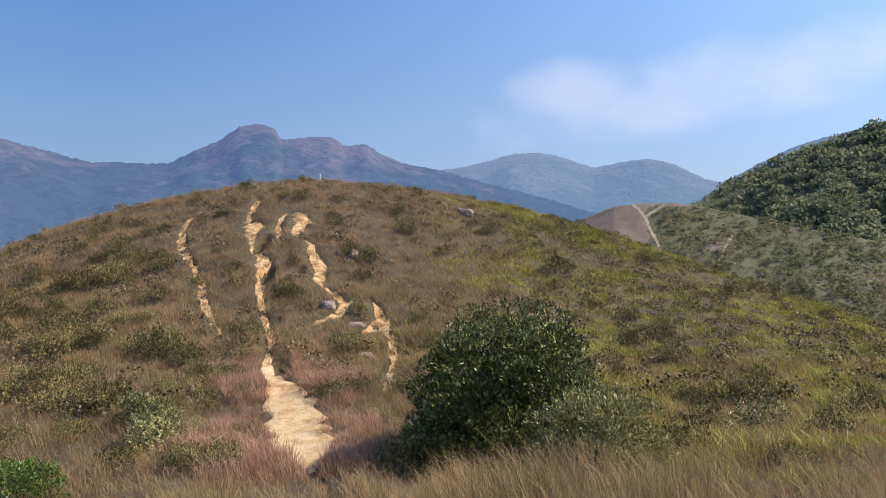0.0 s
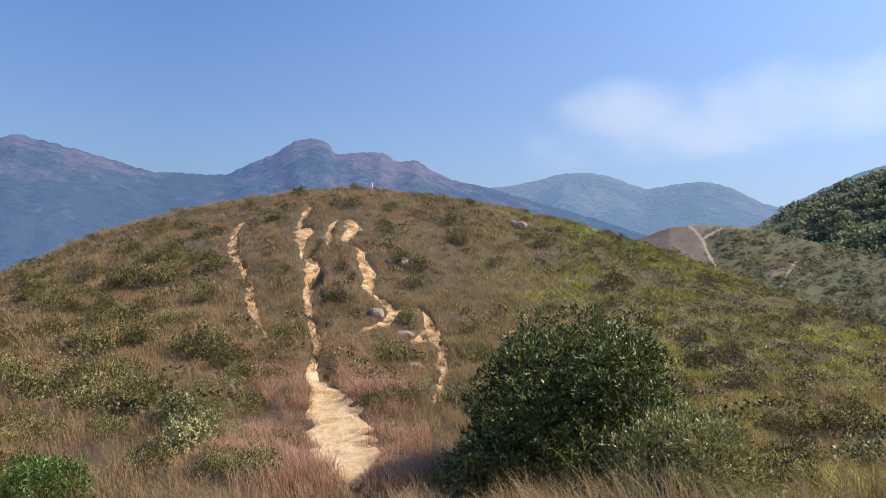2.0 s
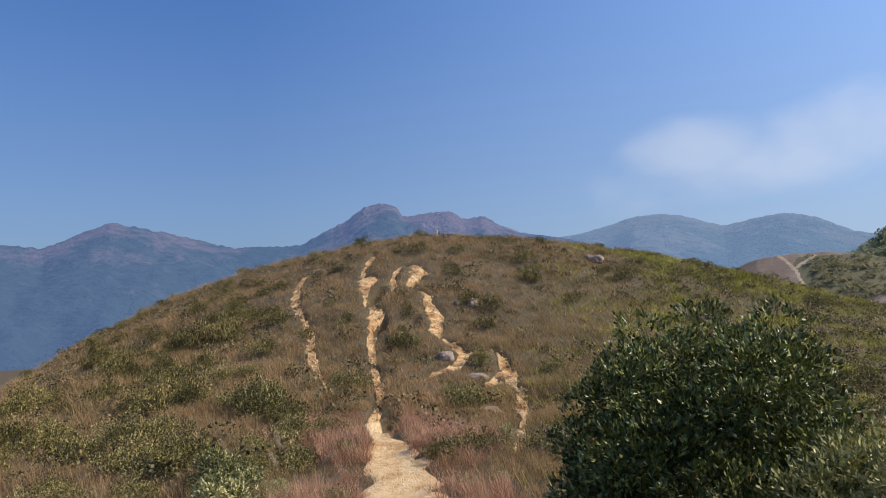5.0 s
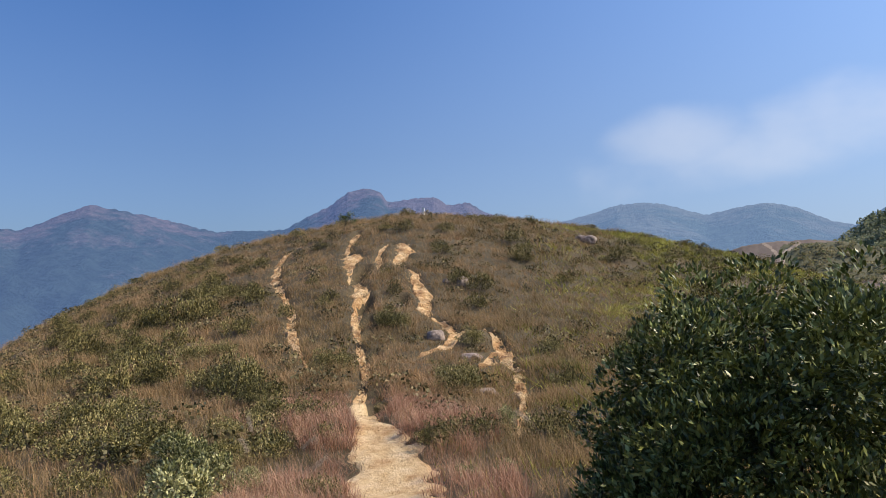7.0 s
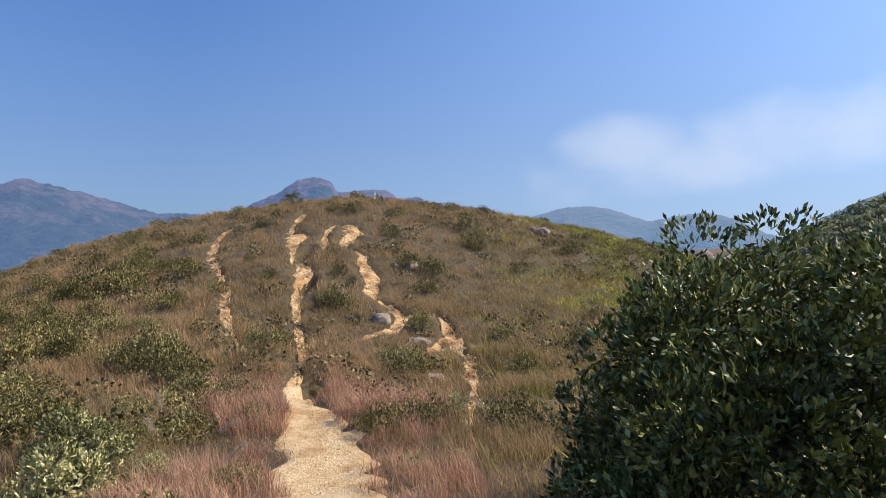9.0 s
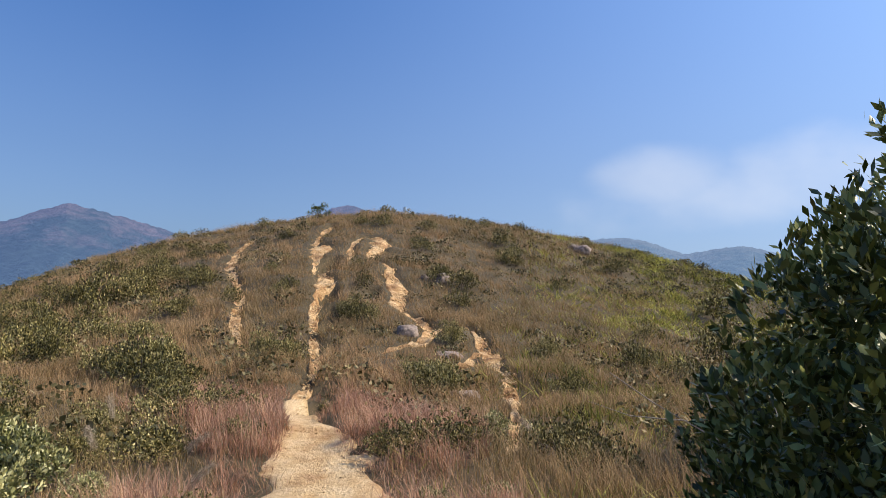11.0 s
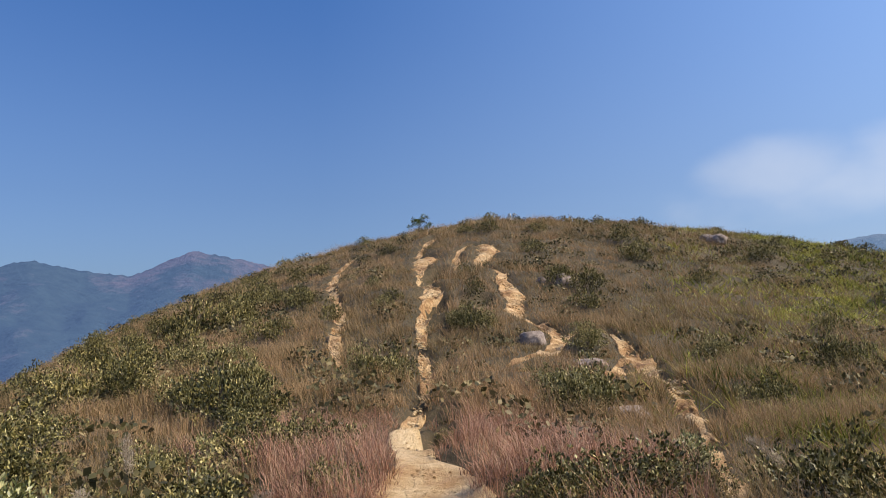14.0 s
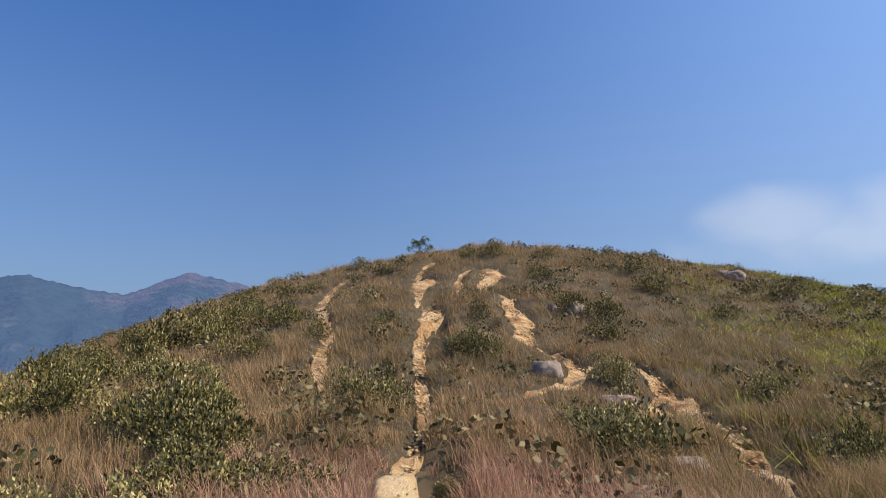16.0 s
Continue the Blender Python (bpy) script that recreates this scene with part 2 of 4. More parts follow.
M_FARSOIL = earthy("far_soil", [(0.35, (0.30, 0.22, 0.16)), (0.5, (0.38, 0.29, 0.21)), (0.7, (0.46, 0.37, 0.28))], 0.3, 0.3, 1.0, 1.2, 0.05)
M_BARE = earthy("bare_hilltop", [(0.35, (0.15, 0.11, 0.085)), (0.5, (0.19, 0.14, 0.11)), (0.7, (0.25, 0.19, 0.15))], 0.2, 0.3, 1.0, 1.2, 0.05)


def mountain_material(name, green, rock, haze_glow):
    """Far slopes; the haze over kilometres is put in as a blue glow."""
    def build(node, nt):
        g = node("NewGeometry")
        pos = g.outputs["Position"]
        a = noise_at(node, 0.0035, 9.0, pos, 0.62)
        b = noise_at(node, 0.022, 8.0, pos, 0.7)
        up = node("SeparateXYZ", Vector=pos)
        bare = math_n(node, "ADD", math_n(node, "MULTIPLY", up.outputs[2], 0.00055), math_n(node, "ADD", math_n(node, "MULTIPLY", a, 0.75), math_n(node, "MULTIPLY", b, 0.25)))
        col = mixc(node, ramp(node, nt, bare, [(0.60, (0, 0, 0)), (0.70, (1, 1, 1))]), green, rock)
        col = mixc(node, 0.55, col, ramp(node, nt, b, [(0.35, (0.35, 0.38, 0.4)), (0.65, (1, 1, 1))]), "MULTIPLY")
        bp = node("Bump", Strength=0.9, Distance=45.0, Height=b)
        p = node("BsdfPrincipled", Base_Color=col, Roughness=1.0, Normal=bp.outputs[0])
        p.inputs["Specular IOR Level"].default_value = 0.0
        p.inputs["Emission Color"].default_value, p.inputs["Emission Strength"].default_value = (*haze_glow, 1), 1.0
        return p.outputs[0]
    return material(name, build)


# last colour: emitted blue that stands in for distance haze
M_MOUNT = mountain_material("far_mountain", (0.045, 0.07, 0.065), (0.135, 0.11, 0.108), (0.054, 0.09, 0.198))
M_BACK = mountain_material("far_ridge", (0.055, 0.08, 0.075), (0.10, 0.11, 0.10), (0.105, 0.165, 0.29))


# ---- the lie of the land ----
HX, HY, STEP = -50.0, -10.0, 10.0
HEIGHTS = np.array([
    (-17.3, -13.5, -9.6, -5.6, -1.7, 1.6, 3.9, 5.3, 6.2, 7.0),
    (-17.0, -13.0, -9.1, -5.5, -2.4, 0.4, 1.5, 2.1, 2.8, 3.7),
    (-16.7, -12.4, -8.3, -5.1, -3.8, -3.6, -2.2, -1.1, -0.3, 0.5),
    (-16.4, -11.7, -7.3, -3.9, -3.6, -3.6, -3.7, -3.5, -3.0, -2.4),
    (-16.1, -9.8, -5.6, -2.6, -1.6, -2.7, -4.1, -4.5, -4.8, -5.0),
    (-15.2, -5.9, -1.0, -0.3, 2.1, -1.1, -2.8, -3.6, -5.3, -7.3),
    (-13.3, -3.6, 2.6, 4.4, 5.3, 2.7, 0.5, -1.3, -4.9, -9.4),
    (-12.9, -5.1, 1.2, 5.4, 6.5, 5.6, 3.4, -0.3, -6.1, -12.1),
    (-14.8, -8.9, -3.5, 0.7, 2.8, 2.9, 0.2, -4.2, -9.6, -15.2),
    (-17.8, -13.5, -9.3, -5.6, -3.1, -3.2, -6.5, -10.3, -14.2, -18.5),
])
VALLEY = -85.0


def base_height(x, y):
    """Smooth cubic surface over a ten-metre survey grid, falling away to the valley outside it."""
    x, y = np.asarray(x, float), np.asarray(y, float)

    def weights(u):
        u = np.clip(u, 0, 9 - 1e-6)
        i = np.floor(u).astype(int)
        f = u - i
        return i, ((1 - f) ** 3 / 6, (3 * f ** 3 - 6 * f * f + 4) / 6, (-3 * f ** 3 + 3 * f * f + 3 * f + 1) / 6, f ** 3 / 6)
    i, wx = weights((x - HX) / STEP)
    j, wy = weights((y - HY) / STEP)
    z = np.zeros(np.broadcast(x, y).shape)
    for a in range(4):
        for b in range(4):
            z = z + wx[a] * wy[b] * HEIGHTS[np.clip(j + b - 1, 0, 9), np.clip(i + a - 1, 0, 9)]
    out = np.hypot(np.maximum(0, np.maximum(HX - x, x - 40)), np.maximum(0, np.maximum(HY - y, y - 80)))
    return np.maximum(z - 0.45 * out, VALLEY + 0.02 * (z + 20))


def value_noise(x, y, scale, seed):
    """Smooth random field in 0..1."""
    rng = np.random.RandomState(seed)
    tab = rng.rand(64, 64)
    u, v = np.asarray(x) / scale + 1000.3, np.asarray(y) / scale + 1000.7
    i, j = np.floor(u).astype(int), np.floor(v).astype(int)
    f, g = u - i, v - j
    f, g = f * f * (3 - 2 * f), g * g * (3 - 2 * g)
    t = lambda a, b: tab[a % 64, b % 64]
    return (t(i, j) * (1 - f) + t(i + 1, j) * f) * (1 - g) + (t(i, j + 1) * (1 - f) + t(i + 1, j + 1) * f) * g


# worn trails: x, y, half width; and how deep they are worn
MAIN = [(0.5, -5, .05), (0.25, 0.4, .05), (0.0, 2.0, .05), (-0.16, 3.4, .05), (-0.4, 5, .05), (-0.95, 6.5, .05), (-1.3, 9, .05), (-1.6, 10.7, .06), (-2.4, 12.6, .08), (-2.7, 13.6, .30),
        (-2.95, 14.2, .52), (-3.45, 16.0, .66), (-4.0, 17.8, .62), (-4.55, 18.9, .50), (-4.9, 19.7, .38), (-5.4, 20.7, .27), (-5.9, 21.9, .22)]
LEFT = [(-8.2, 25.1, .03), (-9.14, 26.3, .06), (-9.8, 27.3, .12), (-10.4, 28.4, .2), (-11.1, 29.7, .21), (-11.6, 31.1, .2), (-12.3, 32.6, .18), (-13.2, 34.2, .17), (-14.2, 35.9, .2), (-15.2, 37.5, .27),
        (-16.1, 39.5, .28), (-16.9, 41.6, .23), (-17.3, 43.5, .22), (-17.15, 44.6, .15), (-17.0, 45.8, .1)]
GULLY = [(-5.95, 21.9, .16), (-6.1, 22.7, .12), (-6.28, 23.7, .12), (-6.55, 24.9, .15), (-6.9, 25.9, .2), (-7.45, 27.2, .13), (-8.15, 29.0, .16), (-8.72, 30.8, .2), (-9.2, 32.5, .22), (-9.6, 34.2, .32), (-10.0, 35.6, .36), (-11.1, 37.4, .10),
         (-11.7, 39.1, .22), (-12.0, 40.3, .42), (-12.3, 41.5, .5), (-12.8, 42.1, .26)]
RIM = [(-12.8, 42.0, .22), (-13.2, 43.6, .2), (-13.42, 45.5, .24), (-13.65, 47.5, .15)]
RIGHT = [(-10.6, 43.6, .15), (-9.75, 43.6, .42), (-9.25, 42.3, .58), (-9.25, 41.0, .42), (-9.14, 39.8, .26), (-8.35, 38.8, .1), (-7.85, 38.4, .28), (-7.75, 37.4, .36), (-7.3, 36.2, .4), (-6.8, 35.0, .42), (-6.52, 34.0, .32), (-6.4, 33.0, .32),
         (-5.95, 32.2, .15), (-5.45, 31.6, .18), (-4.98, 30.7, .22), (-4.5, 30.1, .28), (-3.95, 30.3, .16), (-3.4, 30.3, .12)]
NECK = [(-10.65, 43.6, .15), (-10.75, 42.6, .15), (-10.59, 41.2, .2), (-10.31, 39.9, .18), (-9.95, 38.7, .1)]
LINK = [(-4.52, 30.0, .22), (-4.58, 28.7, .18), (-4.78, 28.0, .19), (-5.08, 27.5, .17), (-5.45, 26.8, .09)]
FORK = [(-3.45, 30.4, .13), (-3.05, 29.6, .23), (-2.78, 28.6, .23), (-2.6, 27.6, .24), (-2.4, 26.8, .27), (-2.14, 26.0, .19), (-1.95, 25.2, .18), (-1.86, 24.5, .17), (-1.85, 23.8, .2), (-1.7, 22.7, .06), (-1.7, 21.5, .1), (-1.66, 20.6, .13), (-1.65, 19.8, .13), (-1.65, 19.0, .07)]
SHELF = [(-2.75, 28.2, .14), (-3.0, 27.2, .2), (-2.9, 26.5, .24), (-3.25, 25.8, .16)]
TRAILS = [(MAIN, .07), (LEFT, .12), (GULLY, .2), (RIGHT, .16), (NECK, .14), (FORK, .12), (LINK, .08), (RIM, .2), (SHELF, .08)]
# hollows washed out beside the gully: x, y, radius, depth
HOLLOWS = [(-10.85, 38.5, .42, .8), (-10.55, 37.4, .45, .8), (-9.2, 33.4, .40, .75), (-8.85, 32.5, .34, .6), (-8.3, 30.8, .3, .5), (-7.8, 29.2, .28, .5), (-5.25, 21.5, .3, .4), (-5.65, 22.9, .3, .45), (-8.65, 25.8, .32, .4), (-1.4, 23.7, .28, .35), (-7.7, 34.0, .35, .5), (-7.0, 27.0, .24, .4)]


def ragged_width(x, y):
    return 0.5 + 1.15 * value_noise(x, y, 0.55, 3) + 0.22 * (value_noise(x, y, 0.2, 4) - 0.5) * 2


def trail_field(x, y):
    """Distance to the nearest trail over its half width (under 1: bare soil), and the depth worn there."""
    x, y = np.asarray(x, float), np.asarray(y, float)
    ragged = ragged_width(x, y)
    best, deep, which = np.full(x.shape, 99.0), np.zeros(x.shape), np.zeros(x.shape, int)
    for index, (line, depth) in enumerate(TRAILS):
        for (x0, y0, w0), (x1, y1, w1) in zip(line, line[1:]):
            near = (x > min(x0, x1) - 3) & (x < max(x0, x1) + 3) & (y > min(y0, y1) - 3) & (y < max(y0, y1) + 3)
            if not near.any():
                continue
            xs, ys = x[near], y[near]
            dx, dy = x1 - x0, y1 - y0
            f = np.clip(((xs - x0) * dx + (ys - y0) * dy) / (dx * dx + dy * dy), 0, 1)
            q = np.hypot(xs - x0 - f * dx, ys - y0 - f * dy) / ((w0 + (w1 - w0) * f) * ragged[near])
            b = best[near]
            better = q < b
            b[better] = q[better]
            best[near] = b
            which[near] = np.where(better, index, which[near])
            d = deep[near]
            d = np.maximum(d, depth * np.clip(1.45 - q, 0, 1) ** 0.7)
            deep[near] = d
    return best, deep, which


def hollow(x, y):
    """Depth of the washed-out hollows, steep at their rims."""
    d = np.zeros(np.shape(x))
    for hx_, hy_, r, deep in HOLLOWS:
        d = np.maximum(d, deep * np.clip(1.35 - np.hypot(x - hx_, (y - hy_) * 0.5) / r, 0, 0.6) / 0.6)
    return d


def height(x, y):
    x, y = np.asarray(x, float), np.asarray(y, float)
    q, deep, _ = trail_field(x, y)
    deep = np.maximum(deep, hollow(x, y))
    lump = 0.34 * (value_noise(x, y, 2.3, 1) - 0.5) + 0.22 * (value_noise(x, y, 0.9, 2) - 0.5)
    rut = (0.045 * (value_noise(x, y, 0.25, 5) - 0.5) + 0.10 * (value_noise(x, y, 0.6, 6) - 0.5)) * np.where(y > 21, 1.6, 0.35)
    return base_height(x, y) + lump * (0.4 + 0.6 * np.clip((q - 0.9) / 0.8, 0, 1)) + rut * np.clip((1.5 - q) / 0.5, 0, 1) - deep


def z_at(x, y):
    return float(height(np.array([x]), np.array([y]))[0])


def mesh_object(name, verts, faces, mat, parent=None, smooth=True):
    me = bpy.data.meshes.new(name)
    me.from_pydata(verts, [], faces)
    me.materials.append(mat)
    if smooth:
        me.shade_smooth()
    ob = new(name, me)
    ob.parent = parent
    return ob


def part(name, bm, mat, parent, label=""):
    me = bpy.data.meshes.new(name)
    bm.to_mesh(me)
    bm.free()
    me.materials.append(mat)
    ob = new(name, me)
    ob.parent = parent
    if label:
        ob["label"] = label
    return ob


def array_mesh(name, verts, faces_tri, faces_quad, mat, attr=None, smooth=False):
    """A mesh from numpy arrays: verts (n,3), triangles (m,3), quads (k,4)."""
    me = bpy.data.meshes.new(name)
    nt_, nq = len(faces_tri), len(faces_quad)
    me.vertices.add(len(verts))
    me.vertices.foreach_set("co", np.ascontiguousarray(verts, dtype=np.float32).ravel())
    loops = np.concatenate([np.asarray(faces_tri, dtype=np.int32).ravel(), np.asarray(faces_quad, dtype=np.int32).ravel()])
    me.loops.add(len(loops))
    me.loops.foreach_set("vertex_index", loops)
    me.polygons.add(nt_ + nq)
    starts = np.concatenate([np.arange(nt_) * 3, nt_ * 3 + np.arange(nq) * 4]).astype(np.int32)
    me.polygons.foreach_set("loop_start", starts)
    if attr is not None:
        a = me.attributes.new("tip", "FLOAT", "POINT")
        a.data.foreach_set("value", np.asarray(attr, dtype=np.float32))
    me.update(calc_edges=True)
    me.materials.append(mat)
    if smooth:
        me.shade_smooth()
    return me


def spaced(*stops):
    """Grid lines: start, then (end, step) runs."""
    at, out = stops[0], [stops[0]]
    for end, step in stops[1:]:
        n = max(1, int(round((end - at) / step)))
        out += [at + (end - at) * (k + 1) / n for k in range(n)]
        at = end
    return np.array(out)


gx = spaced(-4500, (-1500, 750), (-400, 220), (-100, 50), (-52, 8), (-24, 0.7), (-19, 0.25), (1, 0.15), (8, 0.35), (42, 0.7), (100, 8), (400, 50), (1500, 220), (4500, 750))
gy = spaced(-4500, (-1500, 750), (-400, 220), (-60, 50), (-12, 6), (0, 0.6), (10, 0.25), (24, 0.15), (50, 0.2), (62, 0.45), (82, 0.8), (130, 8), (400, 50), (1500, 220), (4500, 750))
GX, GY = np.meshgrid(gx, gy)
GZ = height(GX.ravel(), GY.ravel()) - 0.07 * np.clip(1.0 - trail_field(GX.ravel(), GY.ravel())[0], 0, 0.4) / 0.4
gv = np.stack([GX.ravel(), GY.ravel(), GZ], 1)
nx, ny = len(gx), len(gy)
a0 = (np.arange(ny - 1)[:, None] * nx + np.arange(nx - 1)[None]).ravel()
quads = np.stack([a0, a0 + 1, a0 + nx + 1, a0 + nx], 1)
def sub_sheet(name, chosen, mat):
    used, inv = np.unique(chosen.ravel(), return_inverse=True)
    return new(name, array_mesh(name, gv[used], np.zeros((0, 3), int), inv.reshape(-1, 4), mat, smooth=True))


ground = tagged(sub_sheet("ground", quads, M_GROUND), "brown leaf litter and soil under hillside grass and scrub", "ground", kind="structure")
TRAIL_LABELS = ["broad worn sandy yellow hiking trail between grasses", "narrow winding sandy trail up a grassy hill", "deep eroded gully trail with orange soil banks", "broken stony sandy trail up a grassy hill",
                "bare sandy patch of soil on a grassy hill", "sandy side trail climbing a grassy hill", "bare sandy ground linking two trails", "orange eroded rim of a gully below the crest", "bare sandy shelf of soil beside a trail"]


def trail_strip(line, label, rag, mat, narrow):
    """A strip of bare soil draped on the land, with frayed edges that dip into it."""
    pts = np.array(line)
    seg = np.hypot(np.diff(pts[:, 0]), np.diff(pts[:, 1]))
    s = np.concatenate([[0], np.cumsum(seg)])
    u = np.arange(0, s[-1], 0.07)
    cx, cy, w = (np.interp(u, s, pts[:, k]) for k in range(3))
    w = w * narrow * (0.7 + 0.6 * value_noise(cx, cy, 0.5, 83))
    smooth = np.exp(-np.linspace(-2, 2, 15) ** 2)
    smooth /= smooth.sum()
    cx, cy = (np.convolve(np.pad(c, 7, mode="edge"), smooth, "valid") for c in (cx, cy))
    tx, ty = np.gradient(cx), np.gradient(cy)
    n = np.hypot(tx, ty)
    nx_, ny_ = ty / n, -tx / n
    rows = []
    v = np.array([-1.12, -1.0, -0.85, -0.65, -0.4, -0.15, 0.15, 0.4, 0.65, 0.85, 1.0, 1.12])
    left, right = (w * (rag * ragged_width(cx + k * nx_ * w, cy + k * ny_ * w) + 1.1 * (1 - rag)) for k in (-1, 1))
    taper = np.clip(np.minimum(u, u[-1] - u) / 0.5, 0.15, 1)
    for k in v:
        half = (left if k < 0 else right) * taper
        x, y = cx + nx_ * half * k, cy + ny_ * half * k
        crumb = 0.05 * (value_noise(x, y, 0.17, 81) - 0.5) + 0.2 * (value_noise(x, y, 0.34, 82) - 0.5) * (y > 21)
        # soil dips under the ground at hollows; dark litter stands in for shade
        rows.append(np.stack([x, y, height(x, y) + crumb * (abs(k) < 0.9) + (0.012 if abs(k) < 0.9 else 0.0 if abs(k) < 1.05 else -0.09) - 0.12 * (hollow(x, y) > 0.15)], 1))
    V = np.stack(rows, 1)
    a, b = V.shape[:2]
    i0 = (np.arange(a - 1)[:, None] * b + np.arange(b - 1)[None]).ravel()
    q = np.stack([i0, i0 + 1, i0 + b + 1, i0 + b], 1)
    return tagged(new("dirt_trail", array_mesh("dirt_trail", V.reshape(-1, 3), np.zeros((0, 3), int), q, mat, smooth=True)), label, "trail", kind="structure")


for (line, _), text in zip(TRAILS, TRAIL_LABELS):
    trail_strip(line[8:] if line is MAIN else line, text, *((0.45, M_SOIL, 1.0) if line is MAIN else (1.0, M_BANK, 0.78)))


# ---- the distance ----
def ridge(name, profile, dist, near, base, mat, rough, seed, az_step=0.12, rows=26, eye=(0, 0, 0.5)):
    """A ridge round the place: crest elevations by bearing, its slopes falling to both sides."""
    az = np.arange(profile[0][0], profile[-1][0] + az_step / 2, az_step)
    el = np.interp(az, [p[0] for p in profile], [p[1] for p in profile])
    k = np.exp(-np.linspace(-2, 2, 7) ** 2)
    el = np.convolve(np.pad(el, 3, mode="edge"), k / k.sum(), "valid")
    rng = np.random.RandomState(seed)
    jag = rough * 0.06 * np.convolve(rng.randn(len(az) + 2), (0.3, 0.5, 0.3), "valid")
    v = np.concatenate([np.linspace(0, 1, rows), [1.12, 1.4]])
    A, V = np.meshgrid(np.radians(az), v)
    crest = dist * np.tan(np.radians(el))[None] + eye[2]
    R = dist * (near + (1 - near) * V)
    up = np.where(V <= 1, V ** 1.25, 1 - (V - 1) * 1.5)
    spurs = (value_noise(A * dist, V * dist * 0.35, dist * 0.06, seed) - 0.5) + 0.5 * (value_noise(A * dist, V * dist * 0.4, dist * 0.025, seed + 1) - 0.5)
    Z = base + (crest - base) * up + spurs * (crest - base) * 0.17 * rough * np.clip(V * (1 - V) * 4, 0, 1)
    Z = Z + dist * np.tan(np.radians(jag))[None] * np.clip(1 - np.abs(V - 1) * 24, 0, 1)
    verts = np.stack([eye[0] + R * np.sin(A), eye[1] + R * np.cos(A), Z], -1)
    n, m = len(v), len(az)
    i0 = (np.arange(n - 1)[:, None] * m + np.arange(m - 1)[None]).ravel()
    q = np.stack([i0, i0 + 1, i0 + m + 1, i0 + m], 1)
    ob = new(name, array_mesh(name, verts.reshape(-1, 3), np.zeros((0, 3), int), q, mat, smooth=True))
    return ob, verts


PEAKS_WEST = [(-75, 4.5), (-58, 5.2), (-51.8, 5.9), (-50.2, 6.4), (-46.6, 5.65), (-43.2, 5.23), (-41.0, 6.3), (-38.6, 7.4), (-34.5, 6.63), (-31.8, 5.98), (-29.4, 5.35), (-23.8, 5.5), (-22.4, 6.2), (-19.6, 7.6),
              (-18.0, 8.78), (-16.5, 9.06), (-15.2, 8.75), (-14.6, 7.8), (-12.2, 8.1), (-10.5, 8.2), (-9.2, 7.4), (-7.4, 7.6), (-5.9, 6.7), (-3.9, 5.88), (-1.4, 5.5)]
PEAKS_EAST = [(-4.0, 3.2), (-2.5, 5.0), (-1.4, 5.35), (1.1, 5.6), (3.5, 6.15), (5.5, 6.75), (7.9, 6.85), (9.8, 6.45), (12.6, 5.43), (15.3, 5.94), (17.2, 6.1), (19.2, 5.6), (21.3, 4.4), (24, 3.6), (30, 2.6), (45, 2.5), (70, 4)]
# the ridges' haze is only emission in M_MOUNT and M_BACK
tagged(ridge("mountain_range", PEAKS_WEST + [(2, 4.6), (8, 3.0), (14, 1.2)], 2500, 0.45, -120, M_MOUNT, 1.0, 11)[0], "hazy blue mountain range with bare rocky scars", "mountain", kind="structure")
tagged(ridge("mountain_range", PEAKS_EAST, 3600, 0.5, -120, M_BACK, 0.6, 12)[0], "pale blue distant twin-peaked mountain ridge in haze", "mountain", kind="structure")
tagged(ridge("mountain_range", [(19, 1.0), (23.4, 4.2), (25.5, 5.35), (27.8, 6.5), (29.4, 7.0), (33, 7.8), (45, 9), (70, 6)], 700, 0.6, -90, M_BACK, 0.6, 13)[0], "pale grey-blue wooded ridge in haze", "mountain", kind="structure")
SPUR = [(2, -6), (7.0, -1.5), (10.3, 0.8), (12.2, 1.43), (14.4, 2.35), (16.2, 2.55), (19.2, 2.58), (21.3, 2.3), (23.7, 1.7), (28, 0.6), (36, -1), (44, -2)]
spur, SPUR_V = ridge("spur_hill", SPUR, 165, 0.42, -32, M_SPUR, 0.4, 14, 0.11, 190)
# its bare top and the thin trails worn into it: bearing, elevation
far_q = np.array([p.vertices[:] for p in spur.data.polygons])
far_v = SPUR_V.reshape(-1, 3)
far_m = far_v[far_q].mean(1)
far_az = np.degrees(np.arctan2(far_m[:, 0], far_m[:, 1]))
far_el = np.degrees(np.arctan2(far_m[:, 2] - 1.0, np.hypot(far_m[:, 0], far_m[:, 1])))
far_wob = (value_noise(far_m[:, 0], far_m[:, 1], 2.5, 61) - 0.5) * 0.16
on_trail = np.zeros(len(far_q), bool)
for line in ([(16.0, 2.3), (16.7, 1.5), (17.1, 1.0), (17.3, 0.3), (17.9, -0.7), (18.2, -1.6)], [(18.4, 2.2), (17.8, 1.8), (17.1, 1.4)], [(23.7, -0.3), (23.2, -1.4), (22.9, -2.0), (22.6, -2.8)]):
    for (p0, q0), (p1, q1) in zip(line, line[1:]):
        f = np.clip(((far_az - p0) * (p1 - p0) + (far_el - q0) * (q1 - q0)) / ((p1 - p0) ** 2 + (q1 - q0) ** 2), 0, 1)
        on_trail |= np.hypot(far_az + far_wob - p0 - f * (p1 - p0), far_el - q0 - f * (q1 - q0)) < 0.11
on_bare = (far_az < 17.2 + 3 * far_wob) & (far_el > -1.2) & (far_az > 12.0) & ~on_trail
on_bare |= (np.hypot((far_az - 22.3) / 1.3, (far_el + 1.2) / 0.45) < 0.8 + 2 * far_wob) & ~on_trail
on_bare |= (far_el > 2.15) & (far_az < 21) & (far_az > 12) & ~on_trail


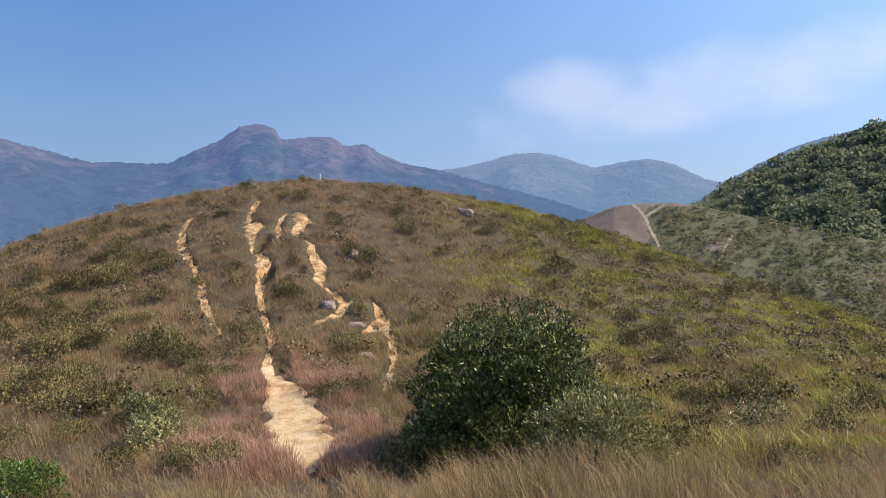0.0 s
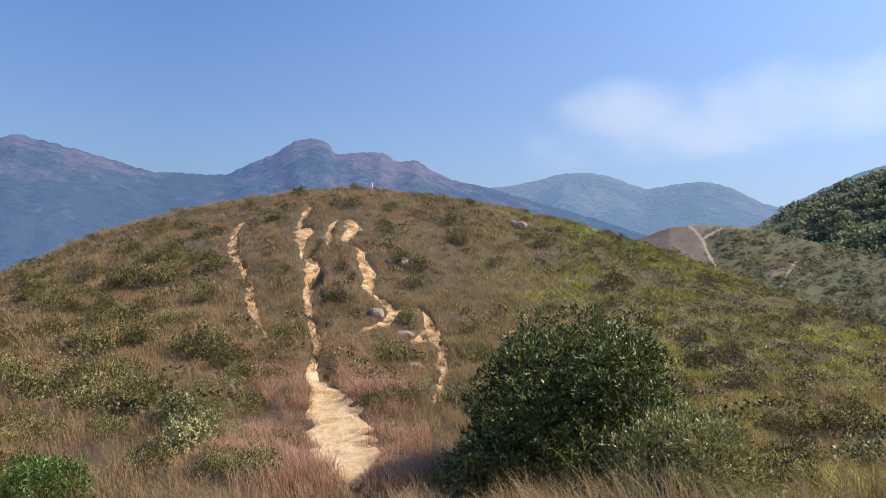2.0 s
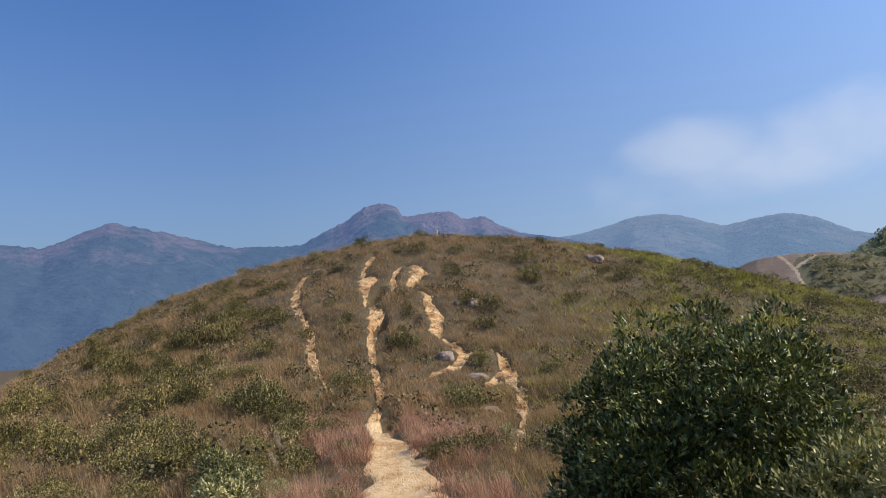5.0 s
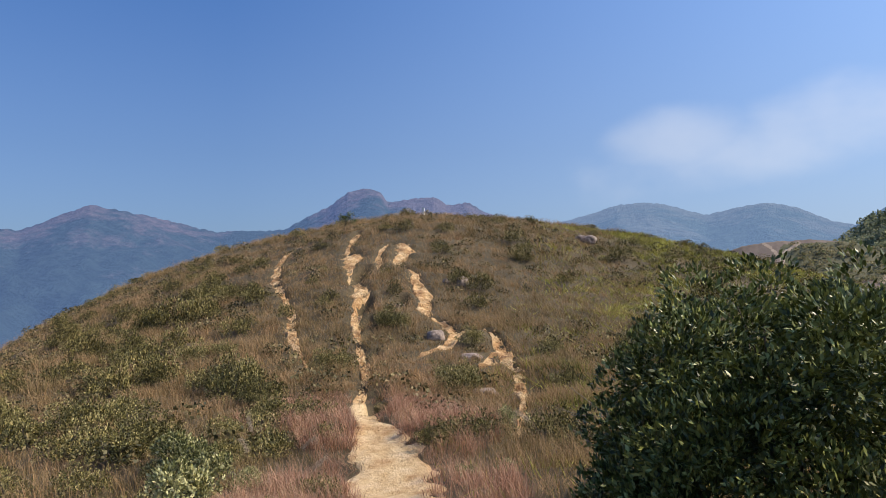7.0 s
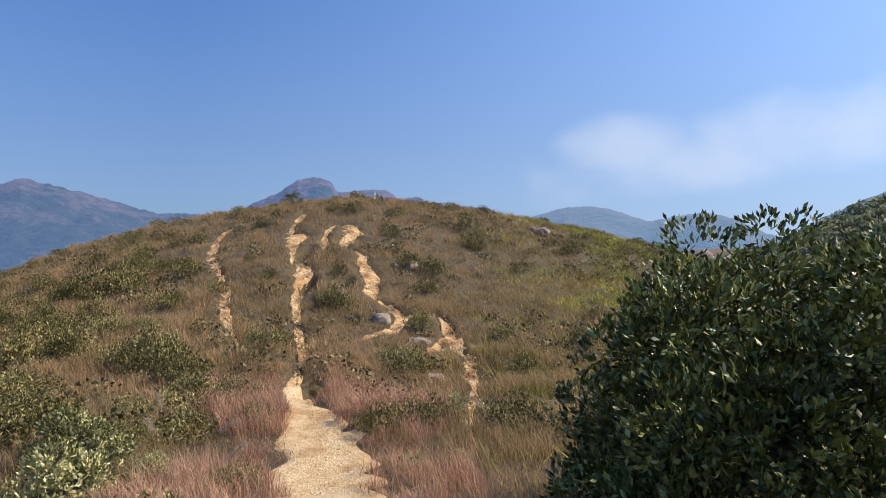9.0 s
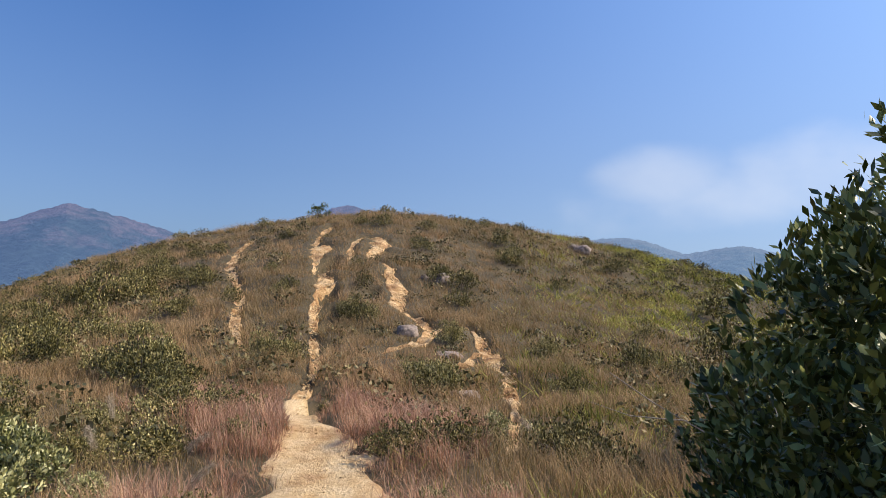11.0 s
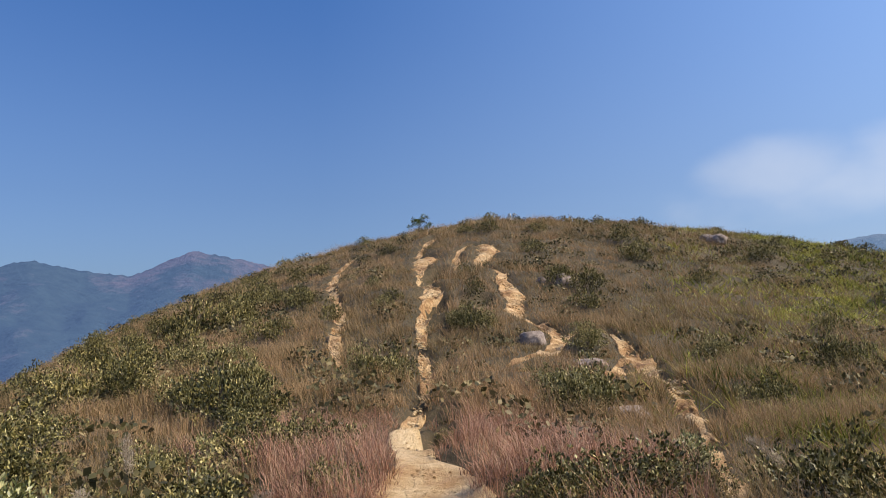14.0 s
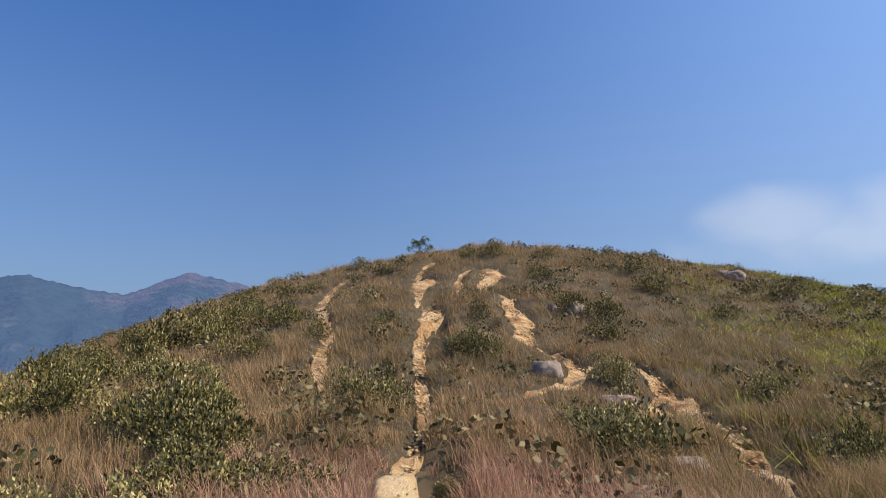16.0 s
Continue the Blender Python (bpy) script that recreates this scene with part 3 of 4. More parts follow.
def far_sheet(name, chosen, mat):
    used, inv = np.unique(chosen.ravel(), return_inverse=True)
    return new(name, array_mesh(name, far_v[used], np.zeros((0, 3), int), inv.reshape(-1, 4), mat, smooth=True))


bpy.data.objects.remove(spur)
spur = far_sheet("spur_hill", far_q[~on_trail & ~on_bare], M_SPUR)
tagged(far_sheet("dirt_trail", far_q[on_trail], M_FARSOIL), "thin pale trails worn across a far hill spur", "trail", kind="structure")
tagged(far_sheet("bare_hilltop", far_q[on_bare], M_BARE), "bare reddish-brown earth on top of a far spur", "hill", kind="structure")
tagged(spur, "olive-brown heath-covered hill spur with a bare top", "hill", kind="structure")
WOODED = [(16, -3), (19.5, 0.8), (21.3, 2.4), (23.7, 3.75), (25.5, 4.75), (27.4, 5.7), (29.7, 6.5), (33.9, 7.8), (42, 9.5), (60, 10), (80, 6)]
wooded, WOODED_V = ridge("wooded_hill", WOODED, 270, 0.32, -40, M_WOODS, 0.7, 15, 0.3, 30)
tagged(wooded, "dark green wooded hillside rising in the distance", "hill", kind="structure")


def clumps(name, spots, sizes, per, mat, seed, flat=0.8, facet=1.0):
    """Crowns of many small facets on the given spots, as one mesh."""
    rng = np.random.RandomState(seed)
    n = len(spots)
    c = np.repeat(spots, per, 0)
    s = np.repeat(sizes, per)
    d = rng.randn(n * per, 3)
    d /= np.linalg.norm(d, axis=1)[:, None]
    d[:, 2] = np.abs(d[:, 2]) * flat
    lobe = 0.75 + 0.5 * rng.rand(n * per)
    p = c + d * (s * 0.5 * lobe)[:, None] + np.stack([np.zeros(n * per), np.zeros(n * per), 0.25 * s], 1)
    a = rng.randn(n * per, 3)
    a /= np.linalg.norm(a, axis=1)[:, None]
    b = np.cross(a, d + 0.6 * rng.randn(n * per, 3))
    b /= np.linalg.norm(b, axis=1)[:, None] + 1e-6
    h = (s * (0.14 + 0.12 * rng.rand(n * per)) * facet)[:, None]
    v = np.stack([p - a * h, p - b * h * 0.7, p + a * h, p + b * h * 0.7], 1).reshape(-1, 3)
    q = np.arange(n * per * 4).reshape(-1, 4)
    return new(name, array_mesh(name, v, np.zeros((0, 3), int), q, mat))


rng = np.random.RandomState(21)


def on_strip(strip, count, u0, u1, v0, v1):
    rows, cols = strip.shape[:2]
    u = (u0 + (u1 - u0) * rng.rand(count)) * (cols - 2)
    v = (v0 + (v1 - v0) * rng.rand(count)) * (rows - 3.05)
    i, j = u.astype(int), v.astype(int)
    f, g = (u - i)[:, None], (v - j)[:, None]
    return (strip[j, i] * (1 - f) + strip[j, i + 1] * f) * (1 - g) + (strip[j + 1, i] * (1 - f) + strip[j + 1, i + 1] * f) * g


trees = on_strip(WOODED_V, 1700, 0.04, 0.34, 0.4, 1.0)
tagged(clumps("far_woodland", trees, 3.0 + 3.2 * rng.rand(len(trees)) ** 2, 80, M_PINE, 22, 0.8, 0.46), "dense dark green woodland on a far hillside", "woodland", kind="stuff")
scrubs = on_strip(SPUR_V, 4500, 0.12, 0.84, 0.25, 1.0)
bearing = np.degrees(np.arctan2(scrubs[:, 0], scrubs[:, 1]))
elev = np.degrees(np.arctan2(scrubs[:, 2] - 1.0, np.hypot(scrubs[:, 0], scrubs[:, 1])))
scrubs = scrubs[((bearing > 18.0) & (elev < 2.0)) | (bearing < 11.8)]
tagged(clumps("far_scrub", scrubs, 0.7 + 1.5 * rng.rand(len(scrubs)) ** 2, 16, M_SCRUB, 23, 0.5, 0.75), "low olive scrub on a far hill spur", "scrub", kind="stuff")


# ---- where the shrubs stand ----
BUSH = (1.42, 13.1)
# x, y, width
SHRUBS_HILL = [(-17.9, 32.4, 2.0), (-16.7, 32.7, 1.7), (-18.9, 32.0, 1.6), (-17.4, 34, 1.4), (-17.6, 29, 1.4), (-7.55, 25, 1.3), (-6.9, 30.3, 1.1), (-7.4, 30.6, 1.0), (-3.49, 23.45, 1.35), (1.83, 29.3, 1.3), (-4.3, 34.2, 1.25),
               (-2.65, 43.2, 1.6), (-10.4, 46.7, 1.6), (-11.6, 46.9, 1.2), (2.1, 49, 1.3), (-23.7, 45.5, 1.1), (3.5, 47.6, 1.9), (4.6, 31.6, 1.6), (-0.6, 24.6, 1.0), (-11.85, 31, 0.9), (-1.05, 28, 0.9), (-7.8, 24.5, 1.0),
               (7.1, 41.3, 1.9), (-3.2, 47.2, 1.9), (8.05, 27.5, 1.7), (8.55, 23.5, 1.5), (14.9, 48.2, 1.7), (20.7, 44.8, 2.0)]
SHRUBS_NEAR = [(-7.3, 20.0, 1.5), (-6.6, 20.5, 1.2), (-7.9, 20.6, 1.2), (-6.7, 18, 1.3), (-2.64, 18.9, 1.35), (-2.1, 19.4, 0.9), (-1.0, 19.2, 1.25), (-0.5, 18.6, 1.1), (-5.3, 22.1, 0.5), (-13.1, 20.4, 1.5), (-16.7, 27.6, 1.6), (-10.8, 17.8, 1.3),
               (-6.8, 14.0, 1.1), (-4.4, 13.3, 1.2), (-5.2, 13.6, 1.0), (-0.6, 12.0, 1.1), (-0.1, 11.6, 0.8), (8.2, 17.3, 1.6), (2.6, 11.8, 0.8), (-8.8, 15.6, 1.0), (-9.6, 13.2, 1.1), (-4.6, 15.6, 0.8), (-8.23, 25.9, 0.9), (-7.6, 25.6, 0.8), (-12.9, 25.8, 1.3), (-3.9, 24.5, 1.15), (-3.5, 25.0, 0.8), (-4.7, 26.0, 0.5), (-12.0, 26.2, 1.0), (-5.6, 18.9, 0.8), (-3.2, 18.5, 0.9), (-9.4, 17.2, 1.5), (-11.2, 20.2, 1.5), (-8.6, 22.0, 1.3), (-10.2, 24.0, 1.3)]
SHRUBS_NEAR += [(-12.3, 18.4, 1.4), (-14.5, 23.5, 1.5), (-9.9, 15.2, 1.1), (-8.0, 18.8, 1.0), (-11.6, 16.4, 1.2), (-15.5, 20.8, 1.4), (4.2, 19.0, 1.2), (2.4, 20.5, 1.0), (5.6, 22.4, 1.3), (4.6, 12.4, 1.2), (5.8, 14.6, 1.3), (7.4, 12.2, 1.1), (3.9, 15.6, 1.4), (6.9, 17.5, 1.3), (9.6, 15.0, 1.4), (3.6, 10.2, 0.8), (5.6, 10.4, 0.9)]
SHRUBS_PALE = [(-6.9, 16.2, 1.0), (-6.7, 15.2, 1.2), (-4.1, 13.0, 0.8), (-3.2, 23.6, 0.8), (-2.0, 20.6, 0.6), (-2.4, 16.8, 0.42), (-1.7, 16.9, 0.45), (-7.6, 16.6, 1.1), (-6.0, 16.0, 0.6), (6.6, 13.5, 1.3), (5.0, 16.0, 1.0)]


def main_distance(x, y):
    d = np.full(x.shape, 99.0)
    for (x0, y0, _), (x1, y1, _) in zip(MAIN, MAIN[1:]):
        dx, dy = x1 - x0, y1 - y0
        f = np.clip(((x - x0) * dx + (y - y0) * dy) / (dx * dx + dy * dy), 0, 1)
        d = np.minimum(d, np.hypot(x - x0 - f * dx, y - y0 - f * dy))
    return d


rnd = random.Random(5)
SPOTS = [("dense" if y < 31 else "small", x, y, s, rnd.uniform(0, 360), rnd.uniform(1.25, 1.6) if y < 44 else 1.0) for x, y, s in SHRUBS_HILL]
SPOTS += [("dense", x, y, s, rnd.uniform(0, 360), rnd.uniform(0.85, 1.15)) for x, y, s in SHRUBS_NEAR]
SPOTS += [("pale", x, y, s, rnd.uniform(0, 360), 1.0) for x, y, s in SHRUBS_PALE]
count = 0
while count < 300:
    x, y = (rnd.uniform(-30, -7), rnd.uniform(13, 45)) if count % 2 == 0 else (rnd.uniform(-36, 28), rnd.uniform(13, 58))
    if float(trail_field(np.array([x]), np.array([y - 0.6]))[0][0]) < 3.4 or float(trail_field(np.array([x]), np.array([y + 0.9]))[0][0]) < 2.2:
        continue
    if (abs(x - BUSH[0]) < 2.5 and abs(y - BUSH[1]) < 2.5) or float(main_distance(np.array([x]), np.array([y]))[0]) < 1.6:
        continue
    if value_noise(np.array([x]), np.array([y]), 5.0, 77)[0] < 0.38:
        continue
    SPOTS.append(("dense" if y < 29 and abs(x + 4) < 9 else "small", x, y, rnd.uniform(0.55, 1.6), rnd.uniform(0, 360), rnd.uniform(1.0, 1.5) if y < 42 else 0.9))
    count += 1
# ground that the shrubs shade, where no grass grows
CELL = 0.1
SHADED = np.zeros((760, 860), bool)
cell_y, cell_x = np.mgrid[0:760, 0:860] * CELL + np.array([-10.0, -46.0])[:, None, None]
for _, x, y, s, _, _ in SPOTS:
    i, j, n = int((y + 10) / CELL), int((x + 46) / CELL), int(0.8 * s / CELL) + 2
    win = (slice(max(i - n, 0), i + n), slice(max(j - n, 0), j + n))
    SHADED[win] |= np.hypot(cell_x[win] - x, cell_y[win] - y) < 0.44 * s


def shaded(x, y):
    i, j = np.clip(((y + 10) / CELL).astype(int), 0, 759), np.clip(((x + 46) / CELL).astype(int), 0, 859)
    return SHADED[i, j]


# ---- grass ----
def blades(name, x, y, tall, wide, lean, mat, seed, z=None, wind=(-0.07, 0.02)):
    """Grass blades, each a bent tapering strip of three facets with its root in the ground."""
    rng = np.random.RandomState(seed)
    n = len(x)
    z = height(x, y) - 0.02 if z is None else z
    az = rng.rand(n) * 2 * np.pi
    out = (lean + 0.6 * tall) * (0.15 + 0.9 * rng.rand(n) ** 1.3)
    dx, dy = np.cos(az) * out + wind[0] * tall, np.sin(az) * out + wind[1] * tall
    fx, fy = -np.sin(az) * wide / 2, np.cos(az) * wide / 2
    root = np.stack([x, y, z], 1)
    side = np.stack([fx, fy, np.zeros(n)], 1)
    m = root + np.stack([dx * 0.38, dy * 0.38, tall * 0.6], 1)
    tip = root + np.stack([dx, dy, tall * (0.9 + 0.1 * rng.rand(n))], 1)
    v = np.stack([root - side, root + side, m + side * 0.8, m - side * 0.8, tip], 1).reshape(-1, 3)
    k = np.arange(n) * 5
    q = np.stack([k, k + 1, k + 2, k + 3], 1)
    t = np.stack([k + 3, k + 2, k + 4], 1)
    attr = np.tile(np.array([0, 0, 0.45, 0.45, 1.0]), n)
    return new(name, array_mesh(name, v, t, q, mat, attr))


def tufts(x0, x1, y0, y1, density, per, spread, seed):
    rng = np.random.RandomState(seed)
    n = int((x1 - x0) * (y1 - y0) * density)
    cx, cy = x0 + (x1 - x0) * rng.rand(n), y0 + (y1 - y0) * rng.rand(n)
    x = np.repeat(cx, per) + rng.randn(n * per) * spread
    y = np.repeat(cy, per) + rng.randn(n * per) * spread
    return x, y


def hashed(x, y):
    return np.modf(np.abs(np.sin(x * 127.1 + y * 311.7) * 43758.5))[0]


def grow(name, x, y, tall, wide, lean, mat, seed, label, keep=None, clear=0.95):
    q = trail_field(x, y)[0]
    ok = ((q > clear) | ((q > 0.45) & (y > 21) & (hashed(y, x) < 0.06))) & (hollow(x, y) < 0.08) & ~shaded(x, y)
    if keep is not None:
        ok &= keep(x, y)
    x, y = x[ok], y[ok]
    rng = np.random.RandomState(seed + 500)
    patch = (0.5 + 0.95 * value_noise(x, y, 1.7, seed + 7)) * (0.55 + 0.9 * value_noise(x, y, 0.5, seed + 8))
    h = tall * patch * (0.6 + 0.7 * rng.rand(len(x)))
    edge = np.clip((q[ok] - clear + 0.35) / 1.2, 0.35, 1) * np.where(y < 7, np.clip(0.35 + 0.55 * main_distance(x, y), 0, 1), 1)
    return tagged(blades(name, x, y, h * edge, wide * (0.7 + 0.6 * rng.rand(len(x))), lean, mat, seed), label, "grass", kind="stuff")


def eastern(x, y):
    """Share of fern on the eastern slope."""
    return np.maximum(0.8 * np.clip((x + 3.5 - (y - 30) * 0.02) / 11, 0, 1) * np.clip((y - 14) / 10, 0, 1), 1.0 * np.clip((x - 2.5) / 3, 0, 1) * np.clip((y - 8) / 4, 0, 1))


def spikes(name, x, y, tall, wide, lean, mat, seed):
    """Distant grass: single slim leaning facets."""
    rng = np.random.RandomState(seed)
    n = len(x)
    root = np.stack([x, y, height(x, y) - 0.02], 1)
    az, az2 = rng.rand(n) * 2 * np.pi, rng.rand(n) * 2 * np.pi
    side = np.stack([np.cos(az) * wide / 2, np.sin(az) * wide / 2, np.zeros(n)], 1)
    out = lean * tall * rng.rand(n) * 1.6
    tip = root + np.stack([np.cos(az2) * out - 0.18 * tall, np.sin(az2) * out, tall * (0.8 + 0.2 * rng.rand(n))], 1)
    v = np.stack([root - side, root + side, tip], 1).reshape(-1, 3)
    return new(name, array_mesh(name, v, np.arange(3 * n).reshape(-1, 3), np.zeros((0, 4), int), mat, np.tile(np.array([0, 0, 1.0]), n)))


def grow_far(name, x, y, tall, wide, mat, seed, label, keep, lean=0.6):
    q = trail_field(x, y)[0]
    ok = ((q > 0.8) | ((q > 0.45) & (value_noise(x, y, 0.45, 88) > 0.78))) & keep(x, y) & (hollow(x, y) < 0.08) & ~shaded(x, y)
    x, y, q = x[ok], y[ok], q[ok]
    rng = np.random.RandomState(seed + 500)
    below = np.minimum(trail_field(x, y + 0.35)[0], trail_field(x, y + 0.8)[0]) if y.max() > 24 else np.full(x.shape, 9.0)
    h = tall * (0.35 + 1.3 * value_noise(x, y, 1.1, seed + 7) * (0.4 + 1.2 * value_noise(x, y, 4.5, seed + 9))) * (0.5 + 0.8 * rng.rand(len(x)))
    return tagged(spikes(name, x, y, h * np.clip((q - 0.2) / 1.2, 0.4, 1) * np.clip(below / 1.6, 0.45, 1), wide * (0.6 + 0.8 * rng.rand(len(x))), lean, mat, seed), label, "grass", kind="stuff")


red_zone = lambda x, y: (main_distance(x, y) < 0.5 + 2.7 * value_noise(x, y, 1.3, 40)) & (y > 11.5) & (y < 22.5) & (hashed(x, y) > 0.2)
gold_zone = lambda x, y: (hashed(x, y) > 0.75 * eastern(x, y)) & (y + 3.5 * value_noise(x, y, 2.0, 46) < 12.0) & (np.abs(x + 0.5) < 9 + 5 * value_noise(x, y, 2.5, 45)) & (value_noise(x, y, 1.4, 41) > 0.22)
grow_far("hill_grass", *tufts(-44, 36, 24, 62, 10, 11, 0.13, 31), 0.36, 0.018, M_GRASS, 32, "dry olive and brown hillside grass", lambda x, y: hashed(x, y) > 0.8 * eastern(x, y))
grow_far("hill_grass", *tufts(-42, -16, -6, 24, 4.5, 11, 0.15, 51), 0.50, 0.022, M_GRASS, 52, "dry olive and brown hillside grass", lambda x, y: x > -99)
grow_far("hill_grass", *tufts(8, 36, -6, 24, 4.5, 11, 0.15, 53), 0.50, 0.022, M_GRASS, 54, "dry olive and brown hillside grass", lambda x, y: x > -99)
grow_far("hill_grass", *tufts(-16, 8, -8, 8, 12, 11, 0.15, 55), 0.45, 0.014, M_GRASS, 56, "dry olive and brown hillside grass", lambda x, y: ~gold_zone(x, y) | (y < 1))
grow_far("hill_grass", *tufts(-22, 10, 22, 38, 18, 12, 0.10, 57), 0.33, 0.012, M_GRASS, 58, "dry olive and brown hillside grass", lambda x, y: (hashed(x, y) > 0.9 * eastern(x, y)) & (hashed(y, x) > (y - 30) / 8) & (hashed(y, x) > (x - 3) / 7))
NEAR = tufts(-16, 8, 8, 25, 27, 13, 0.13, 33)
grow("hill_grass", *NEAR, 0.32, 0.006, 0.24, M_GRASS, 34, "dry olive and brown hillside grass", lambda x, y: ~red_zone(x, y) & ~gold_zone(x, y))
grow("red_grass", *tufts(-9, 3, 12, 24, 44, 20, 0.11, 35), 0.36, 0.0065, 0.24, M_PINK, 36, "reddish dry grass beside the trail", red_zone, 0.92)
grow("straw_grass", *tufts(-11, 8, 1.5, 12, 20, 13, 0.10, 37), 0.48, 0.0075, 0.26, M_GOLD, 38, "tall straw-coloured grass", gold_zone, 0.95)
FERN = tufts(-4, 34, 9, 60, 11, 10, 0.2, 42)
grow_far("fern_growth", *FERN, 0.24, 0.055, M_FERN, 43, "yellow-green fern covering the hillside", lambda x, y: (y > 27) & (hashed(x, y) < eastern(x, y) * (0.2 + 2.3 * value_noise(x, y, 3.0, 44) ** 1.4)), 1.3)
grow_far("fern_growth", *tufts(-4, 24, 9, 28, 30, 12, 0.14, 59), 0.26, 0.024, M_FERN, 60, "yellow-green fern covering the hillside", lambda x, y: (y <= 27) & (hashed(x, y) < eastern(x, y) * (0.2 + 2.3 * value_noise(x, y, 3.0, 44) ** 1.4)), 1.3)
hx, hy = tufts(-36, 30, 17, 60, 1.5, 1, 0.0, 47)
h_ok = (trail_field(hx, hy)[0] > 2.6) & (value_noise(hx, hy, 3.5, 48) + 0.1 * eastern(hx, hy) > 0.33) & (main_distance(hx, hy) > 1.2)
hx, hy = hx[h_ok], hy[h_ok]
tagged(clumps("heath_scrub", np.stack([hx, hy, height(hx, hy) - 0.12], 1), 0.28 + 0.6 * rng.rand(len(hx)) ** 1.5, 52, M_HEATH, 49, 0.75, 0.36), "low grey-green heath plants among hillside grass", "scrub", kind="stuff")


# ---- shrubs and bushes ----
def shoots(spots, dirs, leaves, length, wide, rng, spread=0.9):
    """Leaf rosettes: on each spot some folded leaves that fan out round the shoot's direction."""
    n = len(spots)
    p, d = np.repeat(spots, leaves, 0), np.repeat(dirs, leaves, 0)
    r = rng.randn(n * leaves, 3)
    d = d + spread * r / np.linalg.norm(r, axis=1)[:, None]
    d /= np.linalg.norm(d, axis=1)[:, None] + 1e-6
    p = p + rng.randn(n * leaves, 3) * length * 0.35
    s = np.cross(d, rng.randn(n * leaves, 3))
    s /= np.linalg.norm(s, axis=1)[:, None] + 1e-6
    up = np.cross(s, d)
    L = length * (0.7 + 0.6 * rng.rand(n * leaves))[:, None]
    W = wide * (0.7 + 0.6 * rng.rand(n * leaves))[:, None]
    base, tip = p, p + d * L
    m = p + d * L * 0.55 - up * W * 0.2
    v = np.stack([base, m + s * W * 0.5, tip - up * L * 0.1, m - s * W * 0.5], 1).reshape(-1, 3)
    k = np.arange(n * leaves) * 4
    t = np.concatenate([np.stack([k, k + 1, k + 2], 1), np.stack([k, k + 2, k + 3], 1)])
    return v, t


def tube(bm, path, r0, r1, sides=5):
    rings = []
    for i, p in enumerate(path):
        p = Vector(p)
        d = (Vector(path[min(i + 1, len(path) - 1)]) - Vector(path[max(i - 1, 0)])).normalized()
        a = d.orthogonal().normalized()
        b = d.cross(a)
        r = r0 + (r1 - r0) * i / (len(path) - 1)
        rings.append([bm.verts.new(p + (a * math.cos(2 * math.pi * k / sides) + b * math.sin(2 * math.pi * k / sides)) * r) for k in range(sides)])
    for u, w in zip(rings, rings[1:]):
        for k in range(sides):
            bm.faces.new((u[k], u[(k + 1) % sides], w[(k + 1) % sides], w[k]))
    bm.faces.new(rings[-1])


def crown_points(blobs, count, rng, shell=0.34):
    """Spots in the outer shells of lobes, with outward directions."""
    w = np.array([b[3] ** 2 for b in blobs])
    idx = rng.choice(len(blobs), count, p=w / w.sum())
    B = np.array(blobs)[idx]
    d = rng.randn(count, 3)
    d /= np.linalg.norm(d, axis=1)[:, None]
    r = B[:, 3] * (1 - shell * rng.rand(count) ** 1.6)
    r = np.where(rng.rand(count) < 0.16, B[:, 3] * (1.0 + 0.16 * rng.rand(count)), r)
    p = B[:, :3] + d * r[:, None] * np.array([1, 1, 0.85])
    return p, d


def make_bush(name, seed, radius, tall, lobes, n_shoots, leaves, length, wide, mat, label, stems=4, category="shrub", group="", full=0.55, dome=2.0, lump=0.24):
    rng = np.random.RandomState(seed)
    thing = new(name)
    blobs = []
    for k in range(lobes):
        a, f = (k * 2.4 + 0.5 * rng.rand(), math.sqrt((k + 0.5) / lobes)) if lump < 0.2 else (rng.rand() * 2 * math.pi, math.sqrt(rng.rand()))
        r = radius * lump * (1 + rng.rand())
        top = tall * (1 - full + full * (1 - f ** dome) * (0.75 + 0.25 * rng.rand()))
        z = max(r * 0.7, (top - r * 0.85) * (0.35 + 0.65 * rng.rand() ** 0.6))
        blobs.append((math.cos(a) * f * (radius - r * 0.7), math.sin(a) * f * (radius - r * 0.7), z, r))
    for k in range(lobes // 2):
        a, r = (k + rng.rand()) * 4 * math.pi / lobes, radius * (0.22 + 0.14 * rng.rand())
        blobs.append((math.cos(a) * (radius - r * 0.8), math.sin(a) * (radius - r * 0.8), r * (0.4 + 0.8 * rng.rand()), r))
    p, d = crown_points(blobs, n_shoots, rng)
    keep = p[:, 2] > 0.04
    p, d = p[keep], d[keep]
    d = d * 0.8 + np.array([0, 0, 0.65])
    v, t = shoots(p, d, leaves, length, wide, rng)
    crown = new("foliage", array_mesh("foliage", v, t, np.zeros((0, 4), int), mat))
    crown.parent = thing
    for k in range(stems):
        bm = bmesh.new()
        b = blobs[k % len(blobs)]
        s = Vector((rng.randn() * 0.05 * radius, rng.randn() * 0.05 * radius, -0.12))
        e = Vector(b[:3]) + Vector((0, 0, b[3] * 0.3))
        m = s.lerp(e, 0.5) + Vector((rng.randn(), rng.randn(), 0.5)) * 0.08 * radius
        tube(bm, [s, s.lerp(m, 0.6), m, e], 0.014 * tall + 0.006, 0.004, 5)
        part("stem", bm, M_BARK, thing)
    return tagged(thing, label, category, group)


